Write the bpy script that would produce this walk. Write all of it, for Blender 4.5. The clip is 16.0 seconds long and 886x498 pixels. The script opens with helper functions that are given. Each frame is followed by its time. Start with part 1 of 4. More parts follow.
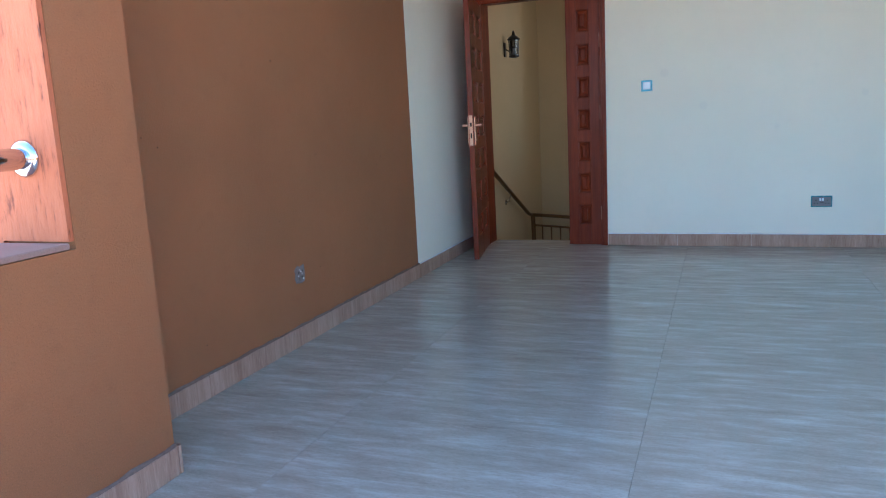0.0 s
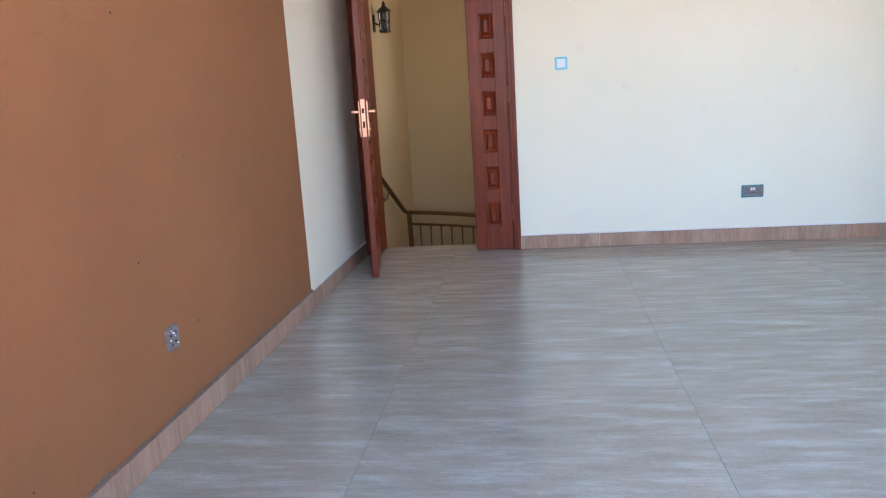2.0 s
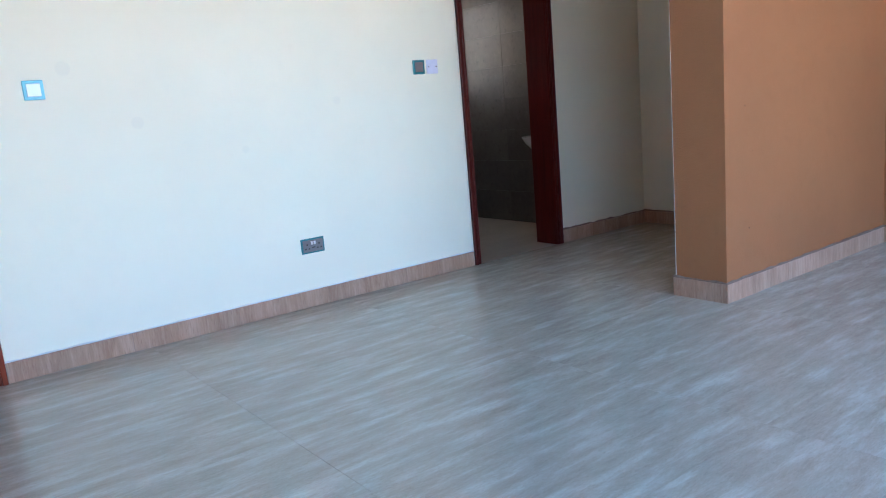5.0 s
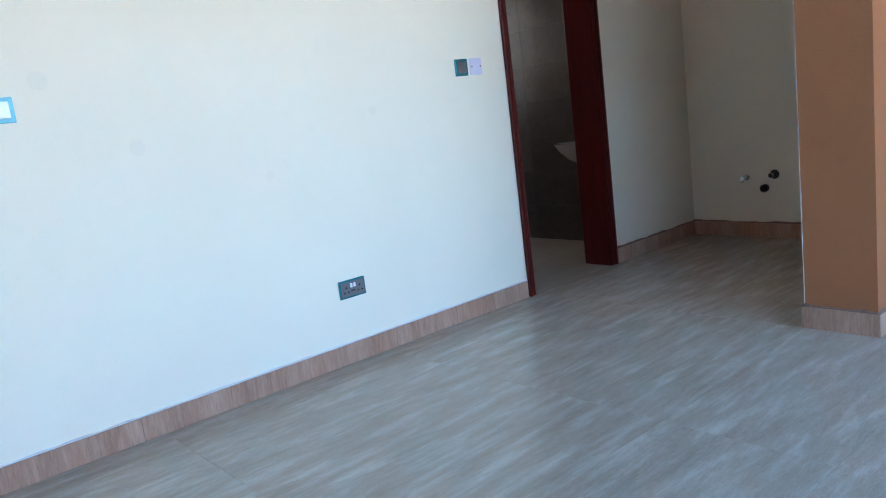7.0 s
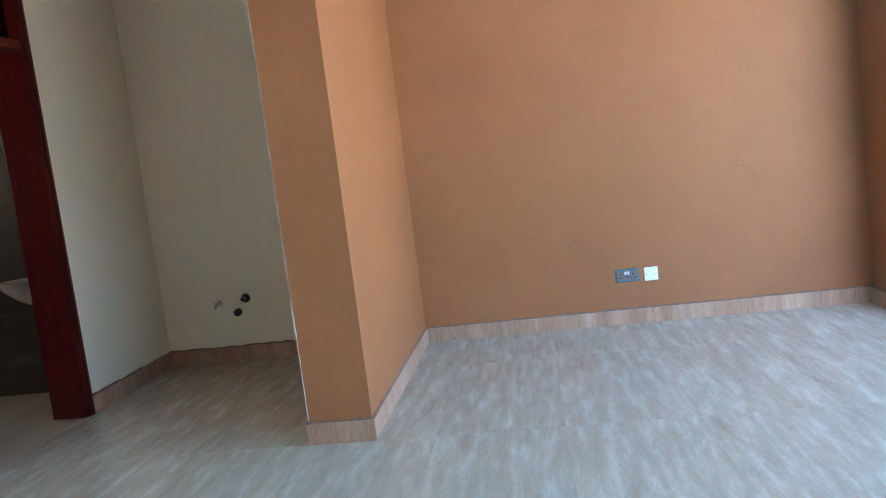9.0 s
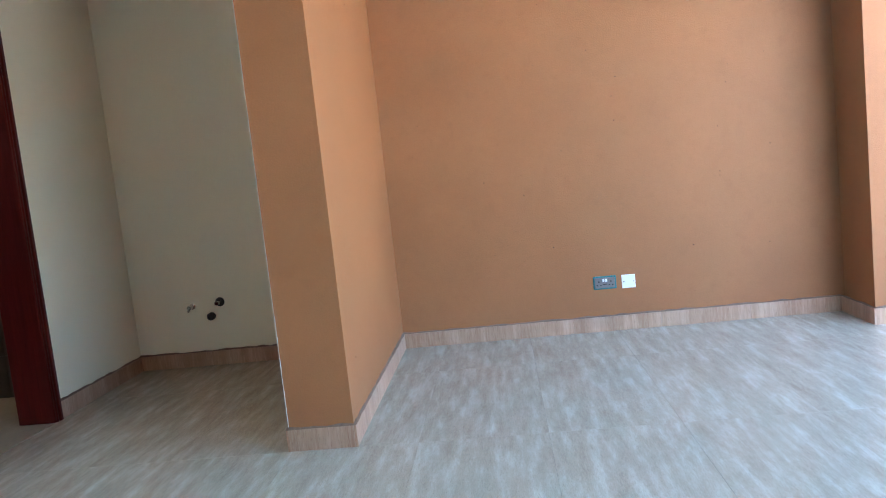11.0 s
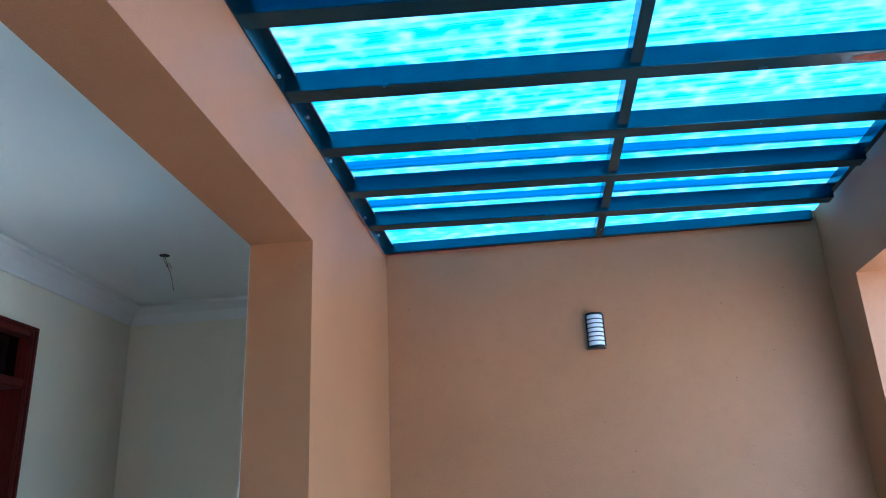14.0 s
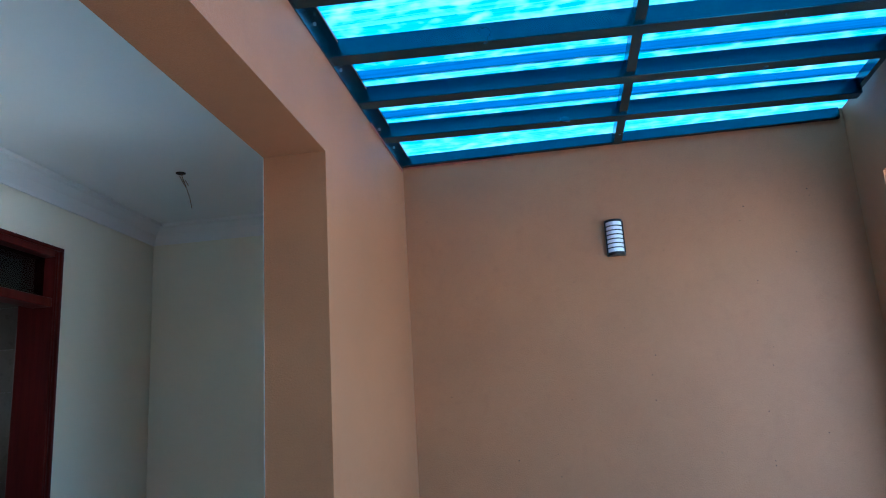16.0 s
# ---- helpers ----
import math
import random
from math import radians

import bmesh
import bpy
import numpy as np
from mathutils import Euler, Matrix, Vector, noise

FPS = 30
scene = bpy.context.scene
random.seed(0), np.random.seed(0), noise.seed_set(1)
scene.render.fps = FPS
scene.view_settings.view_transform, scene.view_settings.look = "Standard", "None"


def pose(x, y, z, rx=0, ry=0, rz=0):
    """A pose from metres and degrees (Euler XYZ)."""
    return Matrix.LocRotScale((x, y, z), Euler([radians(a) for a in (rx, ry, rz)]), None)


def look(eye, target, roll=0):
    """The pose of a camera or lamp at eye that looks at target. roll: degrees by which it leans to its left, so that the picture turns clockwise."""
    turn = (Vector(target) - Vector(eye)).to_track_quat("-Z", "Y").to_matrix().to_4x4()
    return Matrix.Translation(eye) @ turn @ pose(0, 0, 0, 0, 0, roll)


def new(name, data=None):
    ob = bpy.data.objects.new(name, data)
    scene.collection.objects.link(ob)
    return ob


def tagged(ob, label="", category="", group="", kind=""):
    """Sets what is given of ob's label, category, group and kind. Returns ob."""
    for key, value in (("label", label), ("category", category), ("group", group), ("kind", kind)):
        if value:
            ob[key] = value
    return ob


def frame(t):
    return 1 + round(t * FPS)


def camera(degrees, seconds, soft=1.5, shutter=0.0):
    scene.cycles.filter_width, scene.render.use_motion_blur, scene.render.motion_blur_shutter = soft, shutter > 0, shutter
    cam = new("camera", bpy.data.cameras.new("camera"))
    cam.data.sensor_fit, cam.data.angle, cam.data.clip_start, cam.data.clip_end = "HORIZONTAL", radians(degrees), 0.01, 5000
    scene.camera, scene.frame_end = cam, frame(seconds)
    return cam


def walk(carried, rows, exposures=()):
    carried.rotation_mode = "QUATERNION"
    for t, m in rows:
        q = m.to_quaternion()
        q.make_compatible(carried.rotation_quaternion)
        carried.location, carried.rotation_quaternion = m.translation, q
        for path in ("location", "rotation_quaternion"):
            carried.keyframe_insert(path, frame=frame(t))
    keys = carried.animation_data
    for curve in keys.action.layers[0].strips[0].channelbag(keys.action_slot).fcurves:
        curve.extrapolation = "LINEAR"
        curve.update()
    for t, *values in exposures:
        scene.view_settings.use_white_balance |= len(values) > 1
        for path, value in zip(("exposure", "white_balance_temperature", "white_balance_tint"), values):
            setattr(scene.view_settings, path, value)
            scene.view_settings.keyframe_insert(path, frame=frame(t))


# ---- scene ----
cam = camera(61.3, 16.0, soft=1.1)

PATH = [
    (0, (1.964, -6.282, 1.113), (1.269, -4.438, 0.771), -3),
    (0.5, (1.823, -6.023, 1.126), (1.343, -4.116, 0.759), -3.5),
    (1, (1.611, -5.8, 1.121), (1.365, -3.852, 0.742), -3.3),
    (1.5, (1.417, -5.616, 1.112), (1.25, -3.662, 0.72), -3),
    (2, (1.19, -5.34, 1.124), (0.942, -3.397, 0.722), -3.5),
    (2.5, (0.979, -5.142, 1.097), (0.758, -3.197, 0.686), -4.1),
    (3, (0.829, -4.942, 1.125), (0.793, -2.987, 0.707), -4.3),
    (3.5, (0.806, -4.658, 1.097), (0.997, -2.71, 0.685), -4.5),
    (4, (0.806, -4.348, 1.107), (1.289, -2.452, 0.692), -4.2),
    (4.5, (0.733, -4.05, 1.084), (1.677, -2.331, 0.692), -3.6),
    (4.7, (0.735, -3.949, 1.061), (1.862, -2.341, 0.682), -4),
    (6.8, (0.807, -3.016, 1.113), (2.079, -1.516, 0.748), -6.7),
    (7, (0.811, -2.896, 1.107), (2.083, -1.396, 0.746), -7.2),
    (7.5, (0.817, -2.689, 1.126), (2.175, -1.259, 0.794), -7.4),
    (8, (0.75, -2.54, 1.168), (2.382, -1.419, 0.885), -6.9),
    (8.5, (0.777, -2.528, 1.158), (2.647, -1.86, 0.919), -6.9),
    (9, (0.85, -2.613, 1.152), (2.822, -2.36, 0.933), -7.0),
    (9.2, (0.868, -2.653, 1.155), (2.852, -2.513, 0.938), -6.9),
    (11.3, (0.866, -2.524, 1.141), (2.847, -2.345, 0.933), -5.6),
    (11.5, (0.878, -2.588, 1.136), (2.855, -2.346, 0.946), -5.5),
    (12, (0.883, -2.58, 1.143), (2.856, -2.276, 1.022), -4.5),
    (12.5, (0.908, -2.623, 1.144), (2.886, -2.326, 1.17), -3.3),
    (13, (0.931, -2.689, 1.233), (2.895, -2.428, 1.508), -2.4),
    (13.5, (0.934, -2.69, 1.308), (2.856, -2.465, 1.811), -2.3),
    (14, (0.919, -2.726, 1.323), (2.796, -2.52, 1.982), -2.5),
    (14.5, (0.908, -2.732, 1.332), (2.753, -2.538, 2.08), -2.8),
    (15, (0.917, -2.745, 1.326), (2.747, -2.544, 2.106), -2.9),
    (15.5, (0.927, -2.748, 1.311), (2.793, -2.517, 1.993), -3.0),
    (16, (0.957, -2.753, 1.274), (2.883, -2.468, 1.731), -3.5),
]
EXPOSURES = [
    (0.0, 2.97, 5250, 8), (0.5, 3.47, 5350, 10), (0.9, 3.39, 5700, 12), (1.2, 3.47, 5950, 14), (1.7, 3.69, 6100, 16), (3.0, 3.72, 6100, 17),
    (4.0, 3.77, 5750, 13), (4.7, 3.77, 5500, 11), (7.0, 3.72, 5250, 8), (8.0, 3.82, 5450, 9), (9.2, 4.18, 5900, 4), (12.0, 4.28, 5900, 4),
    (12.5, 4.33, 5850, 3), (13.0, 4.49, 4350, -6), (13.5, 4.12, 4450, -5), (14.0, 3.77, 4550, -5), (14.5, 3.39, 4600, -5), (15.2, 3.07, 4500, -6),
    (16.0, 3.49, 4400, -5)]
walk(cam, [(t, look(eye, target, roll)) for t, eye, target, roll in PATH], EXPOSURES)

# ---- world, sun, exposure ----
world = bpy.data.worlds.new("sky")
scene.world = world
world.use_nodes = True
wn = world.node_tree
sky = wn.nodes.new("ShaderNodeTexSky")
sky.sky_type = "NISHITA"
sky.sun_disc = False
sky.sun_elevation = radians(50)
sky.sun_rotation = radians(-60)
wn.nodes["Background"].inputs["Strength"].default_value = 0.12
wn.links.new(sky.outputs[0], wn.nodes["Background"].inputs["Color"])
sun = new("sun", bpy.data.lights.new("sun", "SUN"))
sun.data.energy = 5.0
sun.data.angle = radians(0.5)
sun.data.color = (1.0, 0.97, 0.92)
sun.matrix_world = look((-5.57, 3.21, 7.66), (0.0, 0.0, 0.0))

# lamp added in an assumed, unseen stairwell window opening to light the stairs
day = new("unseen_stair_window_light", bpy.data.lights.new("unseen_stair_window_light", "AREA"))
day.data.shape, day.data.size, day.data.size_y, day.data.energy = "RECTANGLE", 1.5, 1.3, 0.9
day.data.color = (1.0, 0.93, 0.82)
day.matrix_world = look((1.95, 1.8, 1.6), (0.0, 1.8, 1.5))

bath_day = new("bathroom_window_light", bpy.data.lights.new("bathroom_window_light", "AREA"))
bath_day.data.shape, bath_day.data.size, bath_day.data.size_y, bath_day.data.energy = "RECTANGLE", 0.9, 0.8, 0.35
bath_day.data.color = (1.0, 0.84, 0.66)
bath_day.matrix_world = look((4.6, 2.23, 1.68), (4.6, 0.4, 0.4))


# ---- materials ----
def mat(name):
    m = bpy.data.materials.new(name)
    m.use_nodes = True
    return m, m.node_tree.nodes, m.node_tree.links, m.node_tree.nodes["Principled BSDF"]


def coords(n, l, scale=(1, 1, 1), rot=(0, 0, 0), space="Object"):
    """Texture coordinates in metres; Object space, or world position."""
    mp = n.new("ShaderNodeMapping")
    mp.inputs["Scale"].default_value = scale
    mp.inputs["Rotation"].default_value = rot
    if space == "World":
        g = n.new("ShaderNodeNewGeometry")
        l.new(g.outputs["Position"], mp.inputs["Vector"])
    else:
        c = n.new("ShaderNodeTexCoord")
        l.new(c.outputs["Object"], mp.inputs["Vector"])
    return mp.outputs["Vector"]


def nz(n, l, vec, scale, detail=4.0, rough=0.55):
    t = n.new("ShaderNodeTexNoise")
    t.inputs["Scale"].default_value = scale
    t.inputs["Detail"].default_value = detail
    t.inputs["Roughness"].default_value = rough
    l.new(vec, t.inputs["Vector"])
    return t.outputs["Fac"]


def ramp(n, l, fac, stops):
    r = n.new("ShaderNodeValToRGB")
    els = r.color_ramp.elements
    els[0].position, els[0].color = stops[0][0], (*stops[0][1], 1)
    els[1].position, els[1].color = stops[-1][0], (*stops[-1][1], 1)
    for p, c in stops[1:-1]:
        els.new(p).color = (*c, 1)
    l.new(fac, r.inputs["Fac"])
    return r.outputs["Color"]


def mixc(n, l, a, b, fac, mode="MIX"):
    x = n.new("ShaderNodeMix")
    x.data_type, x.blend_type = "RGBA", mode
    for sock, v in ((x.inputs["Factor"], fac), (x.inputs["A"], a), (x.inputs["B"], b)):
        if hasattr(v, "is_output"):
            l.new(v, sock)
        else:
            sock.default_value = v if isinstance(v, (int, float)) else (*v, 1)
    return x.outputs["Result"]


def bump(n, l, b, height, strength, dist=0.004):
    k = n.new("ShaderNodeBump")
    k.inputs["Strength"].default_value = strength
    k.inputs["Distance"].default_value = dist
    l.new(height, k.inputs["Height"])
    l.new(k.outputs["Normal"], b.inputs["Normal"])


def scaled(c, k):
    return tuple(min(1.0, v * k) for v in c)


def paint(name, colour, rough=0.6, grain=0.25, mottle=0.06, scale=90.0):
    """Wall paint on plaster: soft cloudiness, fine roller grain."""
    m, n, l, b = mat(name)
    v = coords(n, l, space="World")
    big = nz(n, l, v, 1.3, 5.0)
    mid = nz(n, l, v, 14.0, 4.0)
    c = ramp(n, l, big, [(0.3, scaled(colour, 1 - mottle)), (0.7, scaled(colour, 1 + mottle))])
    c = mixc(n, l, c, scaled(colour, 1 - 1.6 * mottle), ramp(n, l, mid, [(0.55, (0, 0, 0)), (0.8, (0.5, 0.5, 0.5))]))
    fine = nz(n, l, v, 260.0, 2.0)
    c = mixc(n, l, c, scaled(colour, 1 - 2.2 * mottle), ramp(n, l, fine, [(0.56, (0, 0, 0)), (0.72, (0.8, 0.8, 0.8))]))
    c = mixc(n, l, c, scaled(colour, 1 + 2.0 * mottle), ramp(n, l, fine, [(0.28, (0.8, 0.8, 0.8)), (0.44, (0, 0, 0))]))
    l.new(c, b.inputs["Base Color"])
    b.inputs["Roughness"].default_value = rough
    b.inputs["Specular IOR Level"].default_value = 0.35
    bump(n, l, b, nz(n, l, v, scale, 5.0, 0.65), grain, 0.003)
    return m


def plain(name, colour, rough=0.4, metal=0.0, vary=0.08, scale=25.0, spec=0.5):
    m, n, l, b = mat(name)
    v = coords(n, l)
    f = nz(n, l, v, scale, 3.0)
    l.new(ramp(n, l, f, [(0.3, scaled(colour, 1 - vary)), (0.7, scaled(colour, 1 + vary))]), b.inputs["Base Color"])
    r = n.new("ShaderNodeMapRange")
    r.inputs["To Min"].default_value = max(0.02, rough - 0.08)
    r.inputs["To Max"].default_value = min(1.0, rough + 0.08)
    l.new(f, r.inputs["Value"])
    l.new(r.outputs["Result"], b.inputs["Roughness"])
    b.inputs["Metallic"].default_value = metal
    b.inputs["Specular IOR Level"].default_value = spec
    return m


def tile_stone(name, dark, mid, light, stretch, rough, per_piece=True, spec=0.62, veins=0.3, deep=0.3):
    """Vein-cut travertine look: long streaks along one direction, differing from piece to piece."""
    m, n, l, b = mat(name)
    v = coords(n, l, stretch, space="World")
    if per_piece:
        info = n.new("ShaderNodeObjectInfo")
        off = n.new("ShaderNodeVectorMath")
        off.operation = "SCALE"
        comb = n.new("ShaderNodeCombineXYZ")
        for k in ("X", "Y", "Z"):
            l.new(info.outputs["Random"], comb.inputs[k])
        l.new(comb.outputs["Vector"], off.inputs[0])
        off.inputs["Scale"].default_value = 37.0
        add = n.new("ShaderNodeVectorMath")
        l.new(v, add.inputs[0])
        l.new(off.outputs["Vector"], add.inputs[1])
        v = add.outputs["Vector"]
    a = nz(n, l, v, 0.3, 8.0, 0.66)
    f = nz(n, l, v, 2.6, 5.0, 0.65)
    g = nz(n, l, coords(n, l, (3.0, 3.0, 3.0), space="World"), 1.1, 4.0)
    c = ramp(n, l, a, [(0.24, dark), (0.5, mid), (0.72, light)])
    c = mixc(n, l, c, light, ramp(n, l, f, [(0.5, (0, 0, 0)), (0.75, (veins, veins, veins))]))
    c = mixc(n, l, c, scaled(dark, 0.88), ramp(n, l, f, [(0.24, (deep, deep, deep)), (0.48, (0, 0, 0))]))
    c = mixc(n, l, c, mid, ramp(n, l, g, [(0.35, (0, 0, 0)), (0.75, (0.4, 0.4, 0.4))]))
    pit = nz(n, l, v, 7.5, 3.0, 0.6)
    c = mixc(n, l, c, scaled(dark, 0.8), ramp(n, l, pit, [(0.30, (0.55, 0.55, 0.55)), (0.43, (0, 0, 0))]))
    c = mixc(n, l, c, scaled(light, 1.15), ramp(n, l, pit, [(0.58, (0, 0, 0)), (0.70, (0.25, 0.25, 0.25))]))
    l.new(c, b.inputs["Base Color"])
    r = n.new("ShaderNodeMapRange")
    r.inputs["To Min"].default_value = rough - 0.01
    r.inputs["To Max"].default_value = rough + 0.05
    l.new(f, r.inputs["Value"])
    l.new(r.outputs["Result"], b.inputs["Roughness"])
    b.inputs["Specular IOR Level"].default_value = spec
    bump(n, l, b, f, 0.012, 0.002)
    return m


def wood(name, dark, light, rough=0.3, axis=(14.0, 14.0, 0.9)):
    m, n, l, b = mat(name)
    v = coords(n, l, axis)
    a = nz(n, l, v, 1.6, 6.0, 0.65)
    f = nz(n, l, v, 9.0, 3.0, 0.6)
    c = ramp(n, l, a, [(0.3, dark), (0.7, light)])
    c = mixc(n, l, c, scaled(dark, 0.6), ramp(n, l, f, [(0.55, (0, 0, 0)), (0.8, (0.6, 0.6, 0.6))]))
    l.new(c, b.inputs["Base Color"])
    b.inputs["Roughness"].default_value = rough
    b.inputs["Specular IOR Level"].default_value = 0.2
    b.inputs["Coat Weight"].default_value = 0.05
    b.inputs["Coat Roughness"].default_value = 0.2
    bump(n, l, b, f, 0.12, 0.001)
    return m


CREAM = paint("cream_wall_paint", (0.88, 0.825, 0.66), 0.55, 0.18, 0.03)
BROWN = paint("brown_wall_paint", (0.325, 0.132, 0.052), 0.55, 0.5, 0.10, 120.0)
STAIR_PAINT = paint("ochre_wall_paint", (0.57, 0.43, 0.235), 0.6, 0.2, 0.04)
WHITE = paint("white_ceiling_paint", (0.86, 0.85, 0.82), 0.7, 0.1, 0.02)
CONCRETE = paint("grey_screed", (0.36, 0.33, 0.31), 0.8, 0.5, 0.12, 60.0)
FLOOR_TILE = tile_stone("travertine_floor_tile", (0.30, 0.228, 0.165), (0.425, 0.345, 0.265), (0.60, 0.52, 0.43), (11.0, 60.0, 1.0), 0.2, spec=0.7, veins=0.36, deep=0.2)
SKIRT_TILE = tile_stone("travertine_skirting_tile", (0.27, 0.145, 0.09), (0.41, 0.25, 0.165), (0.56, 0.385, 0.28), (30.0, 30.0, 2.6), 0.4, spec=0.3, veins=0.75)
BATH_TILE = tile_stone("dark_bathroom_tile", (0.045, 0.035, 0.028), (0.08, 0.064, 0.052), (0.135, 0.11, 0.088), (3.0, 3.0, 3.0), 0.35)
BATH_FLOOR = tile_stone("bathroom_floor_tile", (0.30, 0.23, 0.17), (0.40, 0.31, 0.23), (0.50, 0.40, 0.31), (4.0, 9.0, 4.0), 0.3)
GROUT = plain("grey_grout", (0.36, 0.31, 0.26), 0.8)
MAHOGANY = wood("red_varnished_mahogany", (0.11, 0.014, 0.005), (0.235, 0.040, 0.012), 0.34)
DARKWOOD = wood("dark_red_varnished_wood", (0.060, 0.006, 0.005), (0.105, 0.012, 0.008), 0.34)
CHROME = plain("chrome", (0.60, 0.60, 0.61), 0.12, 1.0, 0.03)
BRONZE = plain("copper_bronze_lock", (0.50, 0.28, 0.19), 0.36, 1.0, 0.06)
BRASS_RAIL = plain("bronze_brown_metal", (0.20, 0.115, 0.05), 0.38, 0.7, 0.15)
BLACK = plain("black_painted_metal", (0.016, 0.016, 0.017), 0.4, 0.3, 0.2)
RUBBER = plain("black_plastic_pipe", (0.012, 0.012, 0.012), 0.5)
GREY_PLASTIC = plain("grey_socket_plastic", (0.15, 0.135, 0.135), 0.4, 0.0, 0.05)
TEAL = plain("teal_protective_film", (0.06, 0.24, 0.26), 0.25, 0.3, 0.15, 60.0)
LIGHTBLUE = plain("light_blue_protective_film", (0.16, 0.52, 0.66), 0.3, 0.0, 0.08)
SILVER = plain("pale_silver_plastic", (0.55, 0.60, 0.64), 0.35, 0.2, 0.05)
LILAC = plain("lilac_white_plastic", (0.72, 0.69, 0.80), 0.4, 0.0, 0.02)
WHITE_PLASTIC = plain("white_plastic", (0.82, 0.82, 0.83), 0.4, 0.0, 0.02)
OPAL = plain("opal_diffuser", (0.86, 0.88, 0.92), 0.3, 0.0, 0.02)
CERAMIC = plain("white_glazed_ceramic", (0.78, 0.77, 0.76), 0.12, 0.0, 0.02)
STEEL_DARK = plain("dark_painted_steel", (0.016, 0.06, 0.09), 0.24, 0.75, 0.06, 5.0, 0.5)
RUST = plain("red_oxide_primer", (0.30, 0.085, 0.045), 0.6, 0.0, 0.3, 30.0)
GALV = plain("galvanised_steel", (0.40, 0.38, 0.36), 0.45, 0.8, 0.25)
PLASTER = plain("raw_plaster", (0.20, 0.162, 0.138), 0.9, 0.0, 0.2, 80.0)
CAULK = plain("white_filler", (0.78, 0.76, 0.74), 0.7, 0.0, 0.06)
CEMENT = plain("brown_cement_joint", (0.2, 0.125, 0.09), 0.85, 0.0, 0.2, 60.0)
COPING = paint("terracotta_screed", (0.30, 0.18, 0.135), 0.75, 0.4, 0.1, 70.0)
HOLE = plain("dark_nail_hole", (0.02, 0.014, 0.01), 0.9)


def stucco():
    m, n, l, b = mat("orange_scratched_stucco")
    v = coords(n, l, (30.0, 30.0, 5.0), space="World")
    f = nz(n, l, v, 1.6, 5.0, 0.7)
    # first stop paints the shadow in the scratches, following the bump height
    c = ramp(n, l, f, [(0.30, (0.16, 0.04, 0.015)), (0.42, (0.48, 0.135, 0.05)), (0.7, (0.56, 0.17, 0.068))])
    l.new(c, b.inputs["Base Color"])
    b.inputs["Roughness"].default_value = 0.8
    bump(n, l, b, f, 0.9, 0.008)
    return m


STUCCO = stucco()


def roof_sheet(name, low, mid, high, cloud):
    """Blue twin-wall polycarbonate: light comes through scattered, with flutes and dust."""
    m = bpy.data.materials.new(name)
    m.use_nodes = True
    n, l = m.node_tree.nodes, m.node_tree.links
    for k in list(n):
        n.remove(k)
    out = n.new("ShaderNodeOutputMaterial")
    turn = (0.0, 0.0, radians(3.2))
    a = nz(n, l, coords(n, l, (36.0, 0.55, 1.0), turn, "World"), 1.0, 4.0, 0.6)
    f = nz(n, l, coords(n, l, (80.0, 0.25, 1.0), turn, "World"), 1.0, 3.0, 0.6)
    d = nz(n, l, coords(n, l, (13.0, 9.0, 1.0), turn, "World"), 1.0, 2.0, 0.5)
    c = ramp(n, l, a, [(0.32, low), (0.5, mid), (0.68, high)])
    c = mixc(n, l, c, high, ramp(n, l, f, [(0.50, (0, 0, 0)), (0.62, (0.8, 0.8, 0.8))]))
    c = mixc(n, l, c, cloud, ramp(n, l, d, [(0.48, (0, 0, 0)), (0.72, (0.7, 0.7, 0.7))]))
    tl = n.new("ShaderNodeBsdfTranslucent")
    l.new(c, tl.inputs["Color"])
    gl = n.new("ShaderNodeBsdfGlossy")
    gl.inputs["Roughness"].default_value = 0.25
    gl.inputs["Color"].default_value = (0.6, 0.8, 0.9, 1)
    mx = n.new("ShaderNodeMixShader")
    mx.inputs["Fac"].default_value = 0.05
    l.new(tl.outputs[0], mx.inputs[1])
    l.new(gl.outputs[0], mx.inputs[2])
    l.new(mx.outputs[0], out.inputs["Surface"])
    return m


SHEET = roof_sheet("blue_polycarbonate", (0.070, 0.182, 0.262), (0.110, 0.225, 0.296), (0.205, 0.305, 0.345), (0.31, 0.372, 0.388))
STRIP = roof_sheet("deep_blue_polycarbonate", (0.012, 0.095, 0.158), (0.016, 0.112, 0.18), (0.022, 0.132, 0.205), (0.020, 0.124, 0.196))


def glass(name, colour=(0.9, 0.95, 0.95), rough=0.03):
    m, n, l, b = mat(name)
    b.inputs["Base Color"].default_value = (*colour, 1)
    b.inputs["Transmission Weight"].default_value = 1.0
    b.inputs["Roughness"].default_value = rough
    b.inputs["IOR"].default_value = 1.3
    return m


GLASS = glass("clear_glass")
DARK_GLASS = glass("smoked_glass", (0.25, 0.25, 0.27))


# ---- geometry helpers ----
def box(bm, x0, y0, z0, x1, y1, z1):
    m = Matrix.LocRotScale(((x0 + x1) / 2, (y0 + y1) / 2, (z0 + z1) / 2), None, (abs(x1 - x0), abs(y1 - y0), abs(z1 - z0)))
    return bmesh.ops.create_cube(bm, size=1.0, matrix=m)["verts"]


def bevel(bm, width, seg=2):
    bmesh.ops.bevel(bm, geom=list(bm.edges), offset=width, segments=seg, affect="EDGES", profile=0.5, clamp_overlap=True)


def boxes(*dims, round_by=0.0):
    bm = bmesh.new()
    for d in dims:
        box(bm, *d)
    if round_by:
        bevel(bm, round_by)
    return bm


